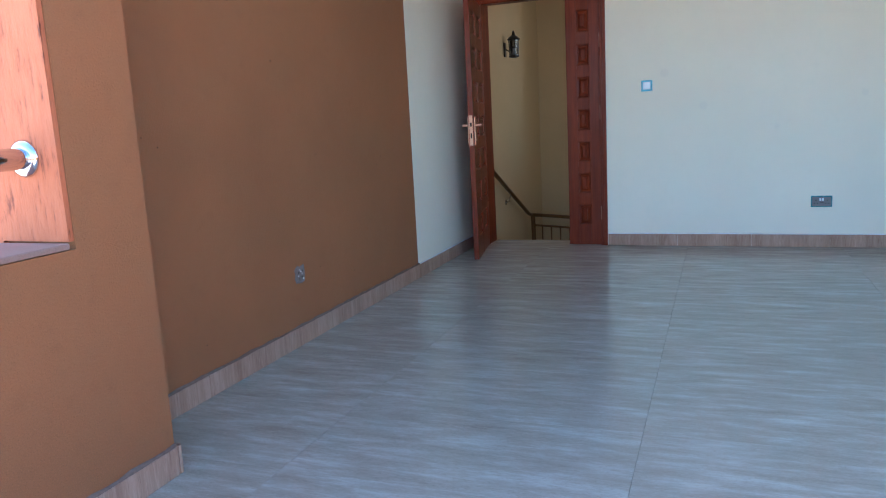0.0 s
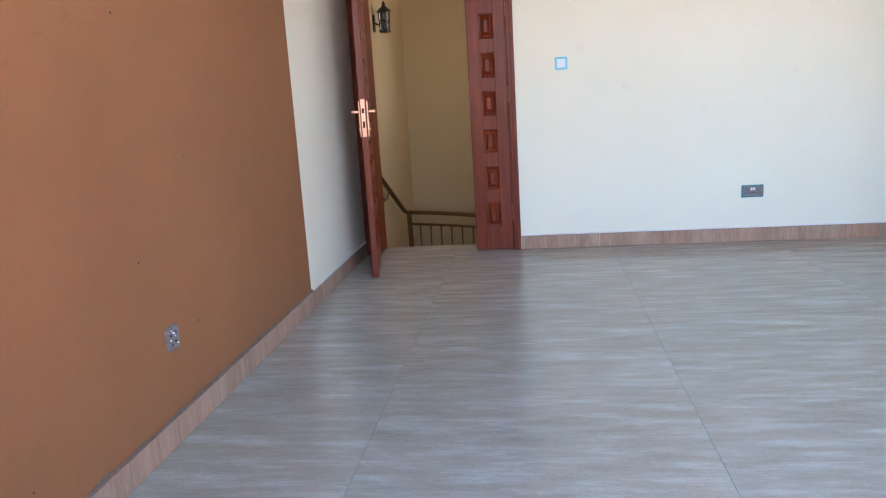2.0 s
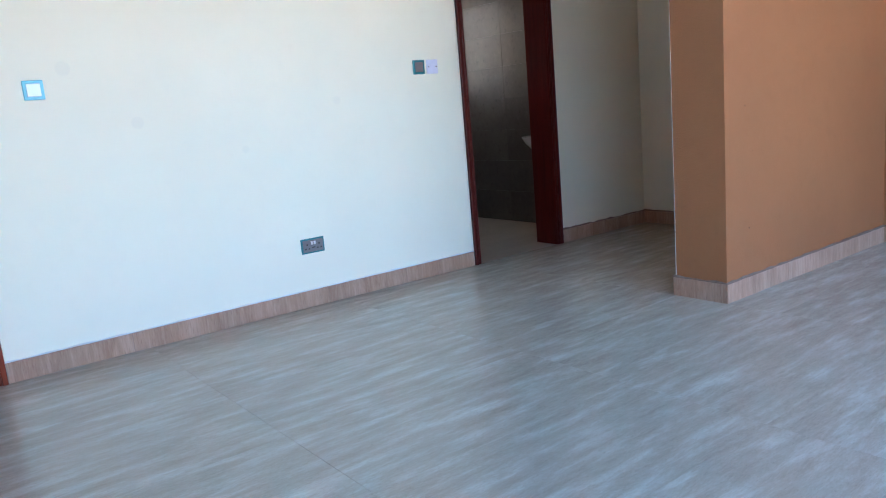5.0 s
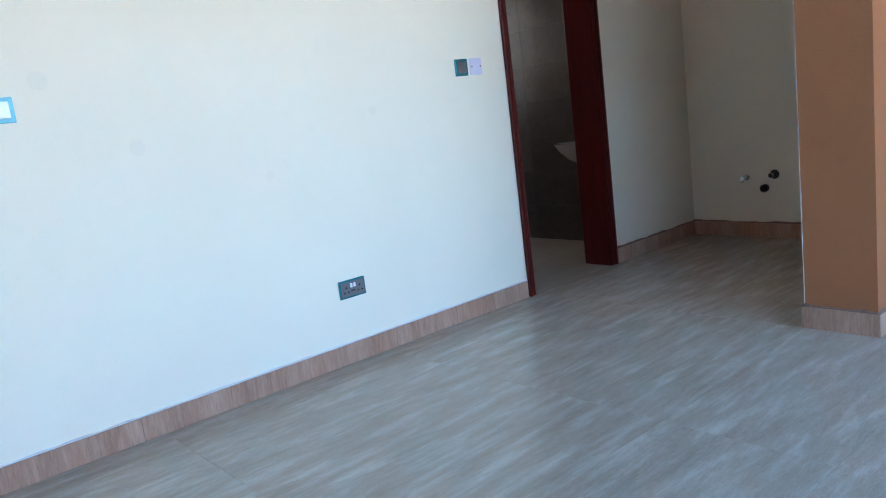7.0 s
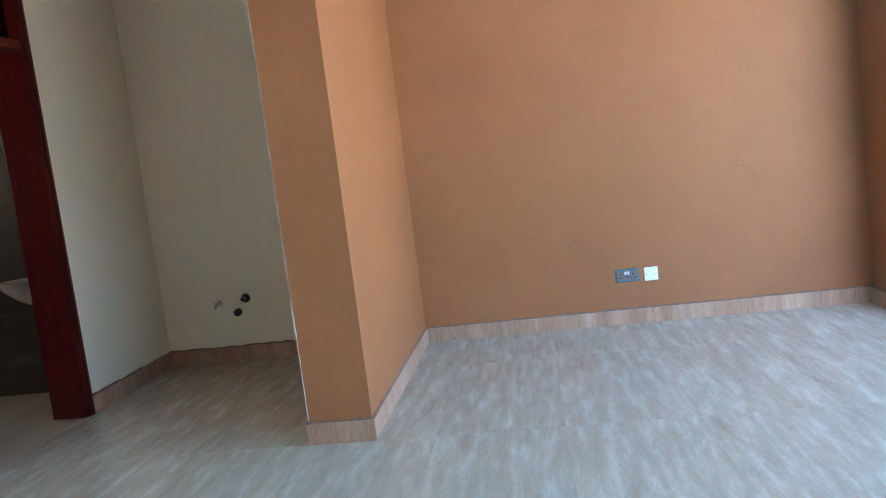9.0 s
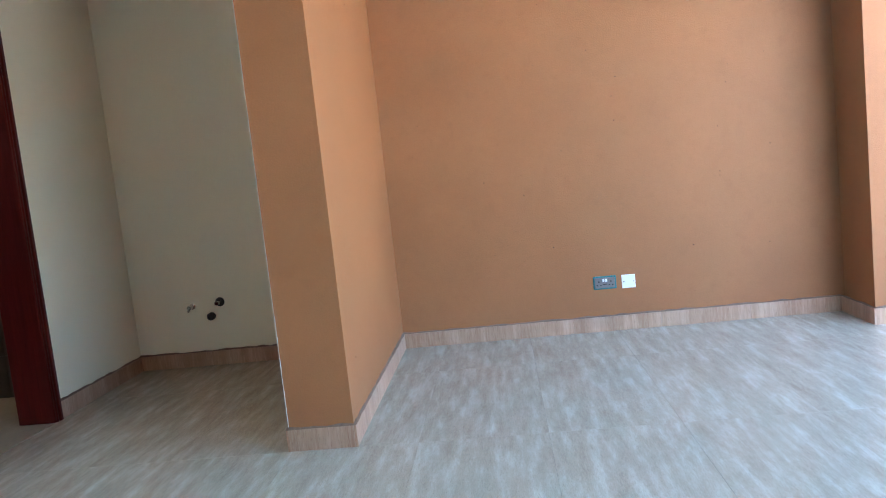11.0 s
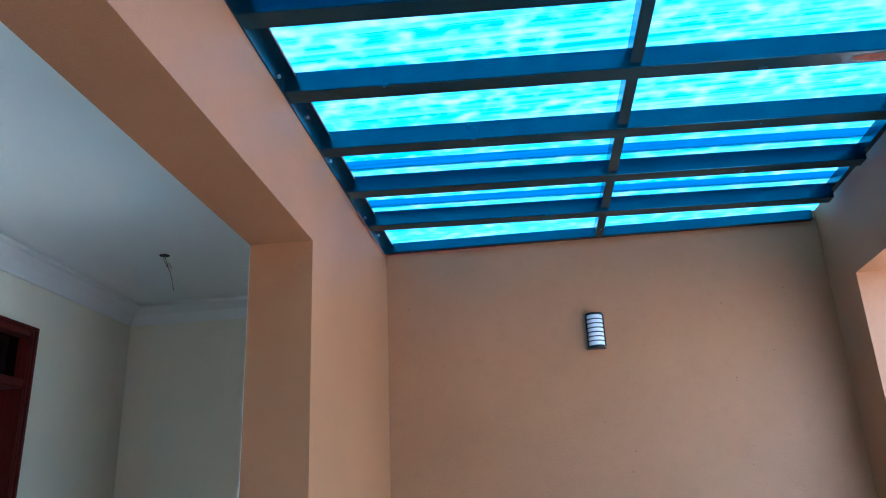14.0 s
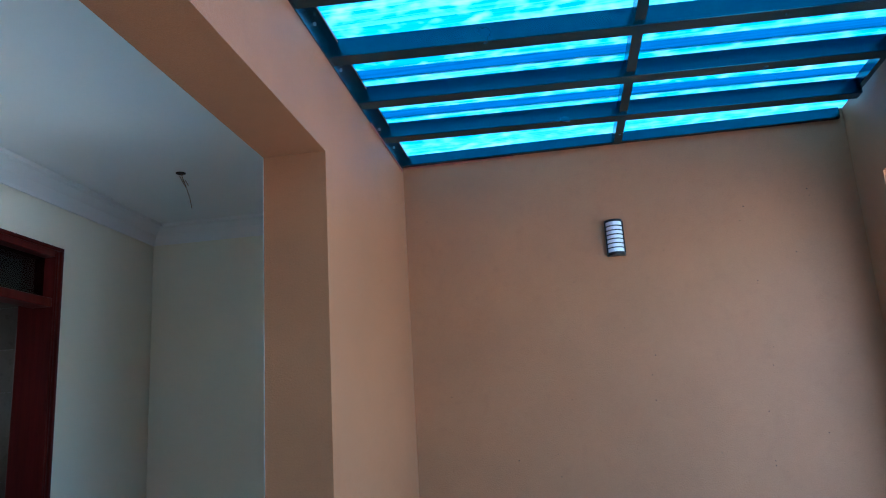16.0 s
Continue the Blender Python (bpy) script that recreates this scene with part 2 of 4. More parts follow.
def cyl(bm, a, b, r, r2=None, seg=16):
    a, b = Vector(a), Vector(b)
    d = b - a
    m = Matrix.Translation((a + b) / 2) @ d.to_track_quat("Z", "Y").to_matrix().to_4x4()
    bmesh.ops.create_cone(bm, cap_ends=True, segments=seg, radius1=r, radius2=r if r2 is None else r2, depth=d.length, matrix=m)


def rod(*ends, r=0.01, seg=16):
    bm = bmesh.new()
    cyl(bm, *ends, r, seg=seg)
    return bm


def lathe(profile, centre, axis="Z", seg=28):
    """Solid of revolution of (radius, height) rows round an axis through centre."""
    bm = bmesh.new()
    rings = []
    for r, h in profile:
        ring = []
        for i in range(seg):
            a = 2 * math.pi * i / seg
            u, v = r * math.cos(a), r * math.sin(a)
            p = {"Z": (u, v, h), "X": (h, u, v), "Y": (u, h, v)}[axis]
            ring.append(bm.verts.new(Vector(centre) + Vector(p)))
        rings.append(ring)
    for p, q in zip(rings, rings[1:]):
        for i in range(seg):
            bm.faces.new((p[i], p[(i + 1) % seg], q[(i + 1) % seg], q[i]))
    bm.faces.new(rings[0])
    bm.faces.new(rings[-1])
    bmesh.ops.recalc_face_normals(bm, faces=bm.faces)
    return bm


def sweep(points, section, up=(0, 0, 1)):
    """A closed section (list of (side, height)) carried along points."""
    bm = bmesh.new()
    rings = []
    pts = [Vector(p) for p in points]
    for i, p in enumerate(pts):
        d = (pts[min(i + 1, len(pts) - 1)] - pts[max(i - 1, 0)]).normalized()
        side = d.cross(Vector(up)).normalized()
        top = side.cross(d)
        rings.append([bm.verts.new(p + side * s + top * h) for s, h in section])
    k = len(section)
    for a, b in zip(rings, rings[1:]):
        for i in range(k):
            bm.faces.new((a[i], a[(i + 1) % k], b[(i + 1) % k], b[i]))
    bm.faces.new(rings[0])
    bm.faces.new(rings[-1])
    bmesh.ops.recalc_face_normals(bm, faces=bm.faces)
    return bm


def circle_section(r, k=12, flat=1.0):
    return [(r * math.cos(2 * math.pi * i / k), flat * r * math.sin(2 * math.pi * i / k)) for i in range(k)]


def mesh_of(name, bm, material, smooth=False):
    me = bpy.data.meshes.new(name)
    if smooth:
        for f in bm.faces:
            f.smooth = True
        for e in bm.edges:
            if len(e.link_faces) == 2 and e.calc_face_angle() > radians(38):
                e.smooth = False
    bm.to_mesh(me)
    bm.free()
    me.materials.append(material)
    return me


def part(name, bm, material, parent, label="", smooth=False):
    ob = new(name, mesh_of(name, bm, material, smooth))
    ob.parent = parent
    if label:
        ob["label"] = label
    return ob


def thing(name, label, category, at=(0, 0, 0), group="", kind="", turn=0.0):
    ob = new(name)
    ob.matrix_world = pose(*at, rz=turn)
    return tagged(ob, label, category, group, kind)


def structure(name, bm, material, label, category="wall", smooth=False):
    return tagged(new(name, mesh_of(name, bm, material, smooth)), label, category, kind="structure")


# ---- plan ----
EAST = 5.69           # east wall face
WEST = -0.065         # west wall face
PAINT_Y = -1.415      # where brown meets cream on the west wall
PIER_X = 3.957        # west end of the stub wall
BAY_N, BAM_N = -1.812, -1.525   # south and north faces of stub wall and beam
BAY_S, BAL_N = -4.62, -4.90     # south wall of the skylit bay, inner and outer face
JAMB_W, JAMB_E = 0.285, 5.275    # sides of the wide opening to the balcony
BAY_SW, BAL_NW = -4.43, -4.715    # the south wall runs askew: its faces at the west jamb
SLOPE = (BAY_S - BAY_SW) / (JAMB_E - JAMB_W)
BEAM_Z, HEAD_Z = 2.48, 2.51
CEIL = 2.73
ROOF = 3.06
# unseen balcony end, set far out so more sunlit floor bounces light indoors
BAL_S = -11.5
PAR_W = 0.83          # top of the west parapet
SK = 0.096            # skirting height



def y_in(x):
    """Inner face of the south wall at x."""
    return BAY_SW + (x - JAMB_W) * SLOPE


def y_out(x):
    return BAL_NW + (x - JAMB_W) * SLOPE


def y_skin(x):
    return y_out(x) - 0.02


def y_back(x):
    return y_out(x) - 0.003


def slab(bm, x0, x1, ya, yb, z0, z1):
    """A block from x0 to x1 whose two long faces follow the functions ya and yb."""
    lo, hi = [[bm.verts.new((x, f(x), z)) for x, f in ((x0, ya), (x1, ya), (x1, yb), (x0, yb))] for z in (z0, z1)]
    bm.faces.new(lo)
    bm.faces.new(hi)
    for i in range(4):
        bm.faces.new((lo[i], lo[(i + 1) % 4], hi[(i + 1) % 4], hi[i]))
    bmesh.ops.recalc_face_normals(bm, faces=bm.faces)


def slabs(*rows):
    bm = bmesh.new()
    for r in rows:
        slab(bm, *r)
    return bm


# ---- shell ----
structure("floor", boxes((-0.6, BAL_S - 0.2, -0.22, EAST + 0.25, 0.20, -0.010)), GROUT,
          "screed and grout bed under large stone-look tiles", "floor")
structure("wall_north", boxes((WEST - 0.25, 0, 0, 0.002, 0.2, ROOF), (0.002, 0, 2.385, 1.075, 0.2, ROOF), (1.075, 0, 0, 3.875, 0.2, ROOF),
                              (3.875, 0, 2.365, 4.695, 0.2, ROOF), (4.695, 0, 0, EAST + 0.25, 0.2, ROOF)), CREAM,
          "smooth cream-white painted wall with two doorways", "wall")
structure("wall_west_room", boxes((WEST - 0.25, PAINT_Y, 0, WEST, 0, ROOF)), CREAM, "smooth cream-white painted wall beside the double door", "wall")
structure("wall_west_bay", boxes((WEST - 0.25, BAL_NW, 0, WEST, PAINT_Y, ROOF)), BROWN, "brown painted wall of the skylit bay", "wall")
structure("wall_east_room", boxes((EAST, BAM_N, 0, EAST + 0.25, 0, ROOF)), CREAM, "cream painted wall with capped plumbing stubs", "wall")
structure("wall_east_bay", boxes((EAST, BAL_N, 0, EAST + 0.25, BAM_N, ROOF)), BROWN, "terracotta brown painted wall with nail holes", "wall")
structure("wall_stub", boxes((PIER_X, BAY_N, 0, EAST, BAM_N, BEAM_Z)), BROWN, "brown painted stub wall carrying the beam", "wall")
structure("beam", boxes((WEST, BAY_N, BEAM_Z, EAST, BAM_N, ROOF)), BROWN, "brown painted downstand beam under the skylight edge", "beam")
structure("wall_south", slabs((WEST, JAMB_W, y_out, y_in, 0, HEAD_Z), (JAMB_E, EAST, y_out, y_in, 0, HEAD_Z), (WEST, EAST, y_out, y_in, HEAD_Z, ROOF)), BROWN,
          "brown painted wall with a wide opening to the balcony", "wall")
structure("wall_outside_west", slabs((-2.2, JAMB_W - 0.26, y_skin, y_back, -3.4, ROOF), (JAMB_W - 0.26, JAMB_W - 0.002, y_skin, y_back, PAR_W + 0.003, ROOF)), STUCCO, "orange scratched stucco outside wall", "wall")
structure("wall_outside_east", slabs((JAMB_E + 0.23, 8.0, y_skin, y_back, -3.4, ROOF), (JAMB_E + 0.002, JAMB_E + 0.23, y_skin, y_back, 0.808, ROOF)), STUCCO, "orange scratched stucco outside wall", "wall")
structure("ceiling", boxes((WEST, BAM_N, CEIL, EAST, 0, CEIL + 0.12)), WHITE, "white painted gypsum ceiling", "ceiling")
structure("roof_slab", boxes((-0.6, BAM_N, ROOF + 0.02, EAST + 0.4, 3.4, ROOF + 0.17)), CONCRETE, "plain concrete roof slab over the rooms", "roof")

# balcony: low parapets on three sides; the south one is unseen and assumed
structure("parapet_west", boxes((JAMB_W - 0.25, BAL_S, -0.2, JAMB_W, BAL_NW, PAR_W - 0.02)), BROWN, "brown painted low balcony parapet", "parapet")
structure("parapet_west_coping", boxes((JAMB_W - 0.27, BAL_S, PAR_W - 0.018, JAMB_W + 0.003, BAL_NW - 0.022, PAR_W), round_by=0.004), COPING, "terracotta screeded top of the balcony parapet", "coping")
structure("parapet_east", boxes((JAMB_E, BAL_S, -0.2, JAMB_E + 0.22, BAL_N, 0.785)), BROWN, "brown painted low balcony parapet", "parapet")
structure("parapet_east_coping", boxes((JAMB_E - 0.003, BAL_S, 0.787, JAMB_E + 0.24, BAL_N - 0.022, 0.805), round_by=0.004), COPING, "terracotta screeded top of the balcony parapet", "coping")
structure("parapet_south", boxes((JAMB_W - 0.25, BAL_S - 0.2, -0.2, JAMB_E + 0.22, BAL_S - 0.002, 0.765)), BROWN, "brown painted low balcony parapet", "parapet")
structure("ground", boxes((-900, -900, -3.6, 900, 900, -3.4)), CONCRETE, "dry grey earth around the house", "ground")
structure("lower_storey", boxes((WEST - 0.25, BAL_S, -3.4, 0.0, 0.19, -0.22), (EAST, BAL_S, -3.4, EAST + 0.25, 0.19, -0.22), (0.0, BAL_S, -3.4, EAST, BAL_S + 0.2, -0.22)), STUCCO,
          "orange stucco walls of the storey below", "wall")
# ---- skylight over the bay ----
BAR_X = [3.105 + 0.5185 * k for k in range(-6, 5)]   # bar centres at y = -3.2
LEAN = -0.0565        # the bars run askew: metres east for each metre north


def askew(x0, x1, y0, y1, z0, z1, round_by=0.004):
    """A bar along y that follows the lean of the skylight bars."""
    bm = boxes((x0, y0, z0, x1, y1, z1), round_by=round_by)
    for v in bm.verts:
        v.co.x += LEAN * (v.co.y + 3.2)
    return bm


skylight = thing("skylight_frame", "dark painted steel skylight frame with welded bars", "skylight")
for bx in BAR_X:
    part("crossbar", askew(bx - 0.045, bx + 0.045, y_in(bx + 0.075) + 0.046, BAY_N - 0.004, 2.958, 3.052), STEEL_DARK, skylight)
part("crossbar", boxes((EAST - 0.045, BAY_S + 0.02, 2.985, EAST - 0.003, BAY_N - 0.004, 3.052), round_by=0.003), STEEL_DARK, skylight)
for a, b in zip([WEST + 0.004] + [x + 0.047 for x in BAR_X], [x - 0.047 for x in BAR_X] + [EAST - 0.047]):
    part("spine_bar", boxes((a, -3.265, 2.972, b, -3.215, 3.050), round_by=0.003), STEEL_DARK, skylight)
    lean = LEAN * -1.3
    if b + lean < EAST - 0.05:
        part("edge_bar", slabs((a + lean, b + lean, lambda x: y_in(x) + 0.045, lambda x: y_in(x) + 0.075, 2.985, 3.050)), STEEL_DARK, skylight)
ledger = part("wall_angle", boxes((WEST + 0.004, BAY_N - 0.008, 2.952, EAST - 0.05, BAY_N - 0.001, 3.045), (WEST + 0.004, BAY_N - 0.052, 3.037, EAST - 0.05, BAY_N - 0.008, 3.045)),
              STEEL_DARK, skylight, "dark steel wall angle with bolts")
part("primer_edge", boxes((EAST - 0.9, BAY_N - 0.012, 2.944, EAST - 0.05, BAY_N - 0.002, 2.950)), RUST, ledger)
part("primer_edge", boxes((EAST - 0.012, BAY_N - 0.75, 2.972, EAST - 0.002, BAY_N - 0.02, 2.983)), RUST, skylight)
part("primer_edge", boxes((WEST + 0.01, BAY_N - 0.0535, 3.0345, EAST - 0.06, BAY_N - 0.0505, 3.0372)), RUST, ledger)
for i in range(14):
    x = 0.3 + i * 0.39
    part("bolt", rod((x, BAY_N - 0.008, 2.985 + 0.03 * (i % 2)), (x, BAY_N - 0.017, 2.985 + 0.03 * (i % 2)), r=0.009, seg=6), GALV, ledger)
random.seed(17)
for bx, y0, y1, k in ((BAR_X[6], -4.45, -4.05, 1.0), (BAR_X[7], -4.45, -4.08, 0.9)):
    # ragged patch of primer where the paint was ground off for a weld
    bm = bmesh.new()
    rim = []
    for i in range(28):
        a = 2 * math.pi * i / 28
        x = bx + 0.036 * k * math.copysign(abs(math.cos(a)) ** 0.6, math.cos(a)) * random.uniform(0.7, 1.0)
        y = (y0 + y1) / 2 + (y1 - y0) / 2 * math.sin(a) * random.uniform(0.75, 1.05)
        rim.append(bm.verts.new((x + LEAN * (y + 3.2), y, 2.9572)))
    bm.faces.new(rim)
    low = bmesh.ops.extrude_face_region(bm, geom=list(bm.faces))
    for v in low["geom"]:
        if isinstance(v, bmesh.types.BMVert):
            v.co.z -= 0.0012
    bmesh.ops.recalc_face_normals(bm, faces=bm.faces)
    part("weld_patch", bm, RUST, skylight, "red oxide primer patch on a bar")
# fluted sheets lie over the bars and meet in deep blue joining strips
JOINS = [(1.38, 1.46), (2.92, 3.00), (4.47, 4.57), (5.00, 5.10)]
for x0, x1 in zip([-0.40] + [b for a, b in JOINS], [a for a, b in JOINS] + [EAST + 0.3]):
    tagged(new("roof_sheet", mesh_of("roof_sheet", askew(x0 + 0.001, x1 - 0.001, BAL_N + 0.03, BAM_N - 0.02, 3.066, 3.072, 0), SHEET)),
           "translucent blue fluted polycarbonate roof sheet on steel bars", "roof sheet", "skylight sheets")
for a, b in JOINS:
    tagged(new("joining_strip", mesh_of("joining_strip", askew(a - 0.006, b + 0.006, BAL_N + 0.03, BAM_N - 0.02, 3.0735, 3.080, 0), STRIP)),
           "deep blue polycarbonate strip joining two roof sheets", "joining strip", "skylight joining strips")

# ---- cornice and ceiling outlet ----
COVE = [(0, 0), (0, -0.115), (0.012, -0.118), (0.02, -0.10), (0.05, -0.055), (0.095, -0.03), (0.105, -0.022), (0.135, -0.02), (0.14, 0)]


def cornice(name, a, b, inward):
    """Cove moulding along a wall's top; inward: the way into the room."""
    bm = bmesh.new()
    rings = []
    for p in (a, b):
        rings.append([bm.verts.new(Vector(p) + Vector(inward) * (s + 0.001) + Vector((0, 0, h - 0.001))) for s, h in COVE])
    k = len(COVE)
    for i in range(k):
        bm.faces.new((rings[0][i], rings[0][(i + 1) % k], rings[1][(i + 1) % k], rings[1][i]))
    bm.faces.new(rings[0])
    bm.faces.new(rings[1])
    bmesh.ops.recalc_face_normals(bm, faces=bm.faces)
    structure(name, bm, WHITE, "white moulded gypsum cornice", "cornice")


cornice("cornice_north", (WEST, 0, CEIL), (EAST, 0, CEIL), (0, -1, 0))
cornice("cornice_east", (EAST, 0, CEIL), (EAST, BAM_N, CEIL), (-1, 0, 0))
cornice("cornice_west", (WEST, 0, CEIL), (WEST, BAM_N, CEIL), (1, 0, 0))

outlet = thing("ceiling_outlet", "bare ceiling light point with hanging wires", "light point", (4.66, -0.75, CEIL))
part("box_rim", lathe([(0.024, -0.004), (0.028, -0.002), (0.028, -0.0005), (0.02, -0.0005)], (0, 0, 0)), HOLE, outlet)
WIRE = plain("brown_wire", (0.22, 0.13, 0.06), 0.5)
for k, (dx, dz, curl) in enumerate(((0.05, -0.185, 0.10), (-0.015, -0.085, 0.04))):
    pts = [(0.008 * k + dx * t + curl * math.sin(2.6 * t) * 0.5, 0.03 * t * (1 - t) - 0.03 * t, dz * t) for t in [i / 10 for i in range(11)]]
    part("wire", sweep(pts, circle_section(0.0022, 6), up=(1, 0, 0)), WIRE, outlet)
part("wire", sweep([(-0.01, 0, -0.02), (-0.02, -0.03, -0.075), (-0.012, -0.035, -0.05), (-0.005, -0.05, -0.08)], circle_section(0.0022, 6), up=(1, 0, 0)), WIRE, outlet)


# ---- doors ----
def door_frame(name, x0, x1, z1, material, label, bar_z):
    f = thing(name, label, "door frame", kind="structure")
    w = 0.05
    for a, b in ((x0, x0 + w), (x1 - w, x1)):
        part("post", boxes((a, -0.012, 0.0, b, 0.198, z1), round_by=0.004), material, f)
    part("head", boxes((x0 + w, -0.012, z1 - w, x1 - w, 0.198, z1), round_by=0.004), material, f)
    part("transom_bar", boxes((x0 + w, -0.010, bar_z, x1 - w, 0.11, bar_z + 0.05), round_by=0.005), material, f)
    # stepped architrave on the room side
    for s, a in ((-1, x0), (1, x1)):
        if a < 0.1:
            continue
        part("architrave", boxes((a - 0.008 * (s < 0) - 0.016 * (s > 0), -0.026, 0, a + 0.016 * (s < 0) + 0.008 * (s > 0), -0.0125, z1 + 0.008), round_by=0.004), material, f)
        part("bead", boxes((a - s * 0.034 - 0.006, -0.020, 0, a - s * 0.034 + 0.006, -0.0125, z1 - 0.02), round_by=0.003), material, f)
    part("architrave", boxes((max(x0 - 0.008, 0.001), -0.026, z1 - 0.014, x1 + 0.008, -0.0125, z1 + 0.008), round_by=0.004), material, f)
    pane = part("transom_pane", boxes((x0 + w, 0.05, bar_z + 0.05, x1 - w, 0.056, z1 - w)), DARK_GLASS, f, "smoked glass transom pane")
    pane.visible_shadow = False
    return f


door_frame("door_frame_stairs", 0.003, 1.075, 2.385, MAHOGANY, "red-brown varnished mahogany frame of the double door", 2.045)
# assumed strip: makes the corner between post and west wall dark
part("jamb_lining", boxes((WEST + 0.002, -0.014, 0.0, 0.002, -0.001, 2.385), round_by=0.002), MAHOGANY, bpy.data.objects["door_frame_stairs"])
door_frame("door_frame_bathroom", 3.868, 4.702, 2.365, DARKWOOD, "dark red varnished wooden door frame with a transom", 2.033)


def raised_panel(x0, z0, x1, z1, y, s):
    """A fielded panel: ogee frame, sloped field, raised centre bar; s: the way it faces."""
    bm = bmesh.new()
    steps = ((0.0, 0.015), (0.005, 0.013), (0.010, 0.002), (0.014, 0.001), (0.032, 0.014), (0.034, 0.009), (0.038, 0.013))
    rings = []
    w, h = x1 - x0, z1 - z0
    for inset, rise in steps:
        i, j = min(inset, w / 2 - 0.004), min(inset * 1.15, h / 2 - 0.004)
        rings.append([bm.verts.new(p) for p in ((x0 + i, y + s * rise, z0 + j), (x1 - i, y + s * rise, z0 + j), (x1 - i, y + s * rise, z1 - j), (x0 + i, y + s * rise, z1 - j))])
    for a, b in zip(rings, rings[1:]):
        for i in range(4):
            bm.faces.new((a[i], a[(i + 1) % 4], b[(i + 1) % 4], b[i]))
    bm.faces.new(rings[-1])
    bmesh.ops.recalc_face_normals(bm, faces=bm.faces)
    return bm


def leaf(name, width, columns, label, at, turn, hinge_side):
    """A panelled door leaf standing on its bottom edge; local x runs from the hinge."""
    d = thing(name, label, "door", at, turn=turn)
    t, h = 0.040, 2.035
    stile = 0.085
    pw = (width - stile * (columns + 1)) / columns
    part("core", boxes((0.01, -0.002, 0.01, width - 0.01, 0.002, h - 0.01)), MAHOGANY, d)
    for c in range(columns + 1):
        a = c * (pw + stile)
        part("stile", boxes((a, -t / 2, 0.004, a + stile, t / 2, h), round_by=0.003), MAHOGANY, d)
    zs = [0.0] + [0.345 + 0.262 * k for k in range(6)] + [h - 0.11]
    tops = [0.172] + [z + 0.095 for z in zs[1:-1]] + [h]
    for c in range(columns):
        a = stile + c * (pw + stile)
        for z0, z1 in zip(zs, tops):
            part("rail", boxes((a, -t / 2 + 0.001, max(z0, 0.004), a + pw, t / 2 - 0.001, z1), round_by=0.002), MAHOGANY, d)
        for z0, z1 in zip(tops, zs[1:]):
            for s in (-1, 1):
                part("panel", raised_panel(a, z0, a + pw, z1, s * 0.0025, s), MAHOGANY, d)
    return d


# narrow leaf stays shut, the wide one stands open against the wall
narrow = leaf("door_leaf_narrow", 0.27, 1, "narrow shut mahogany door leaf with a column of raised panels", (1.030, 0.020, 0.0), 180, 1)
wide = leaf("door_leaf_wide", 0.75, 2, "wide open mahogany door leaf with a bronze mortice lock", (0.030, -0.008, 0.0), -80.0, -1)
for z in (0.22, 1.05, 1.62):
    part("hinge", rod((-0.004, 0.027, z), (-0.004, 0.027, z + 0.11), r=0.007, seg=10), BRONZE, narrow, "copper-coloured butt hinge")
part("keep", boxes((0.269, -0.012, 0.98, 0.2725, 0.010, 1.07)), BRONZE, narrow, "copper-coloured lock keep")
lock = part("lock_plate", boxes((0.749, -0.013, 0.90, 0.7535, 0.013, 1.13), round_by=0.0015), BRONZE, wide, "copper-coloured lock forend plate")
part("latch", boxes((0.753, -0.007, 1.045, 0.762, 0.007, 1.075), round_by=0.002), HOLE, lock)
part("dead_bolt", boxes((0.7535, -0.006, 0.955, 0.757, 0.006, 0.995)), HOLE, lock)
for s in (-1, 1):
    handle = part("handle_plate", boxes((0.675, s * 0.0205, 0.90, 0.722, s * 0.030, 1.12), round_by=0.002), BRONZE, wide, "copper-coloured handle plate")
    part("lever", boxes((0.690, s * 0.030, 1.045, 0.708, s * 0.072, 1.063), (0.585, s * 0.058, 1.043, 0.708, s * 0.074, 1.065), round_by=0.004), BRONZE, handle)
    part("key_cylinder", rod((0.698, s * 0.030, 0.945), (0.698, s * 0.038, 0.945), r=0.010), BRONZE, handle)


# ---- sockets and switches ----
def switch_plate(name, label, at, turn, rim, face):
    """A square one-gang plate facing local -y."""
    d = thing(name, label, "light switch", at, turn=turn)
    part("plate", boxes((-0.043, -0.009, -0.043, 0.043, -0.0005, 0.043), round_by=0.003), rim, d)
    part("rocker", boxes((-0.029, -0.014, -0.029, 0.029, -0.009, 0.029), round_by=0.004), face, d)
    return d


def blank_plate(label, at, turn, colour):
    d = thing("blank_plate", label, "blanking plate", at, turn=turn)
    part("plate", boxes((-0.043, -0.008, -0.043, 0.043, -0.0005, 0.043), round_by=0.003), colour, d)
    for sx in (-0.030, 0.030):
        part("screw", rod((sx, -0.008, 0), (sx, -0.0095, 0), r=0.004, seg=10), CHROME, d)
    return d


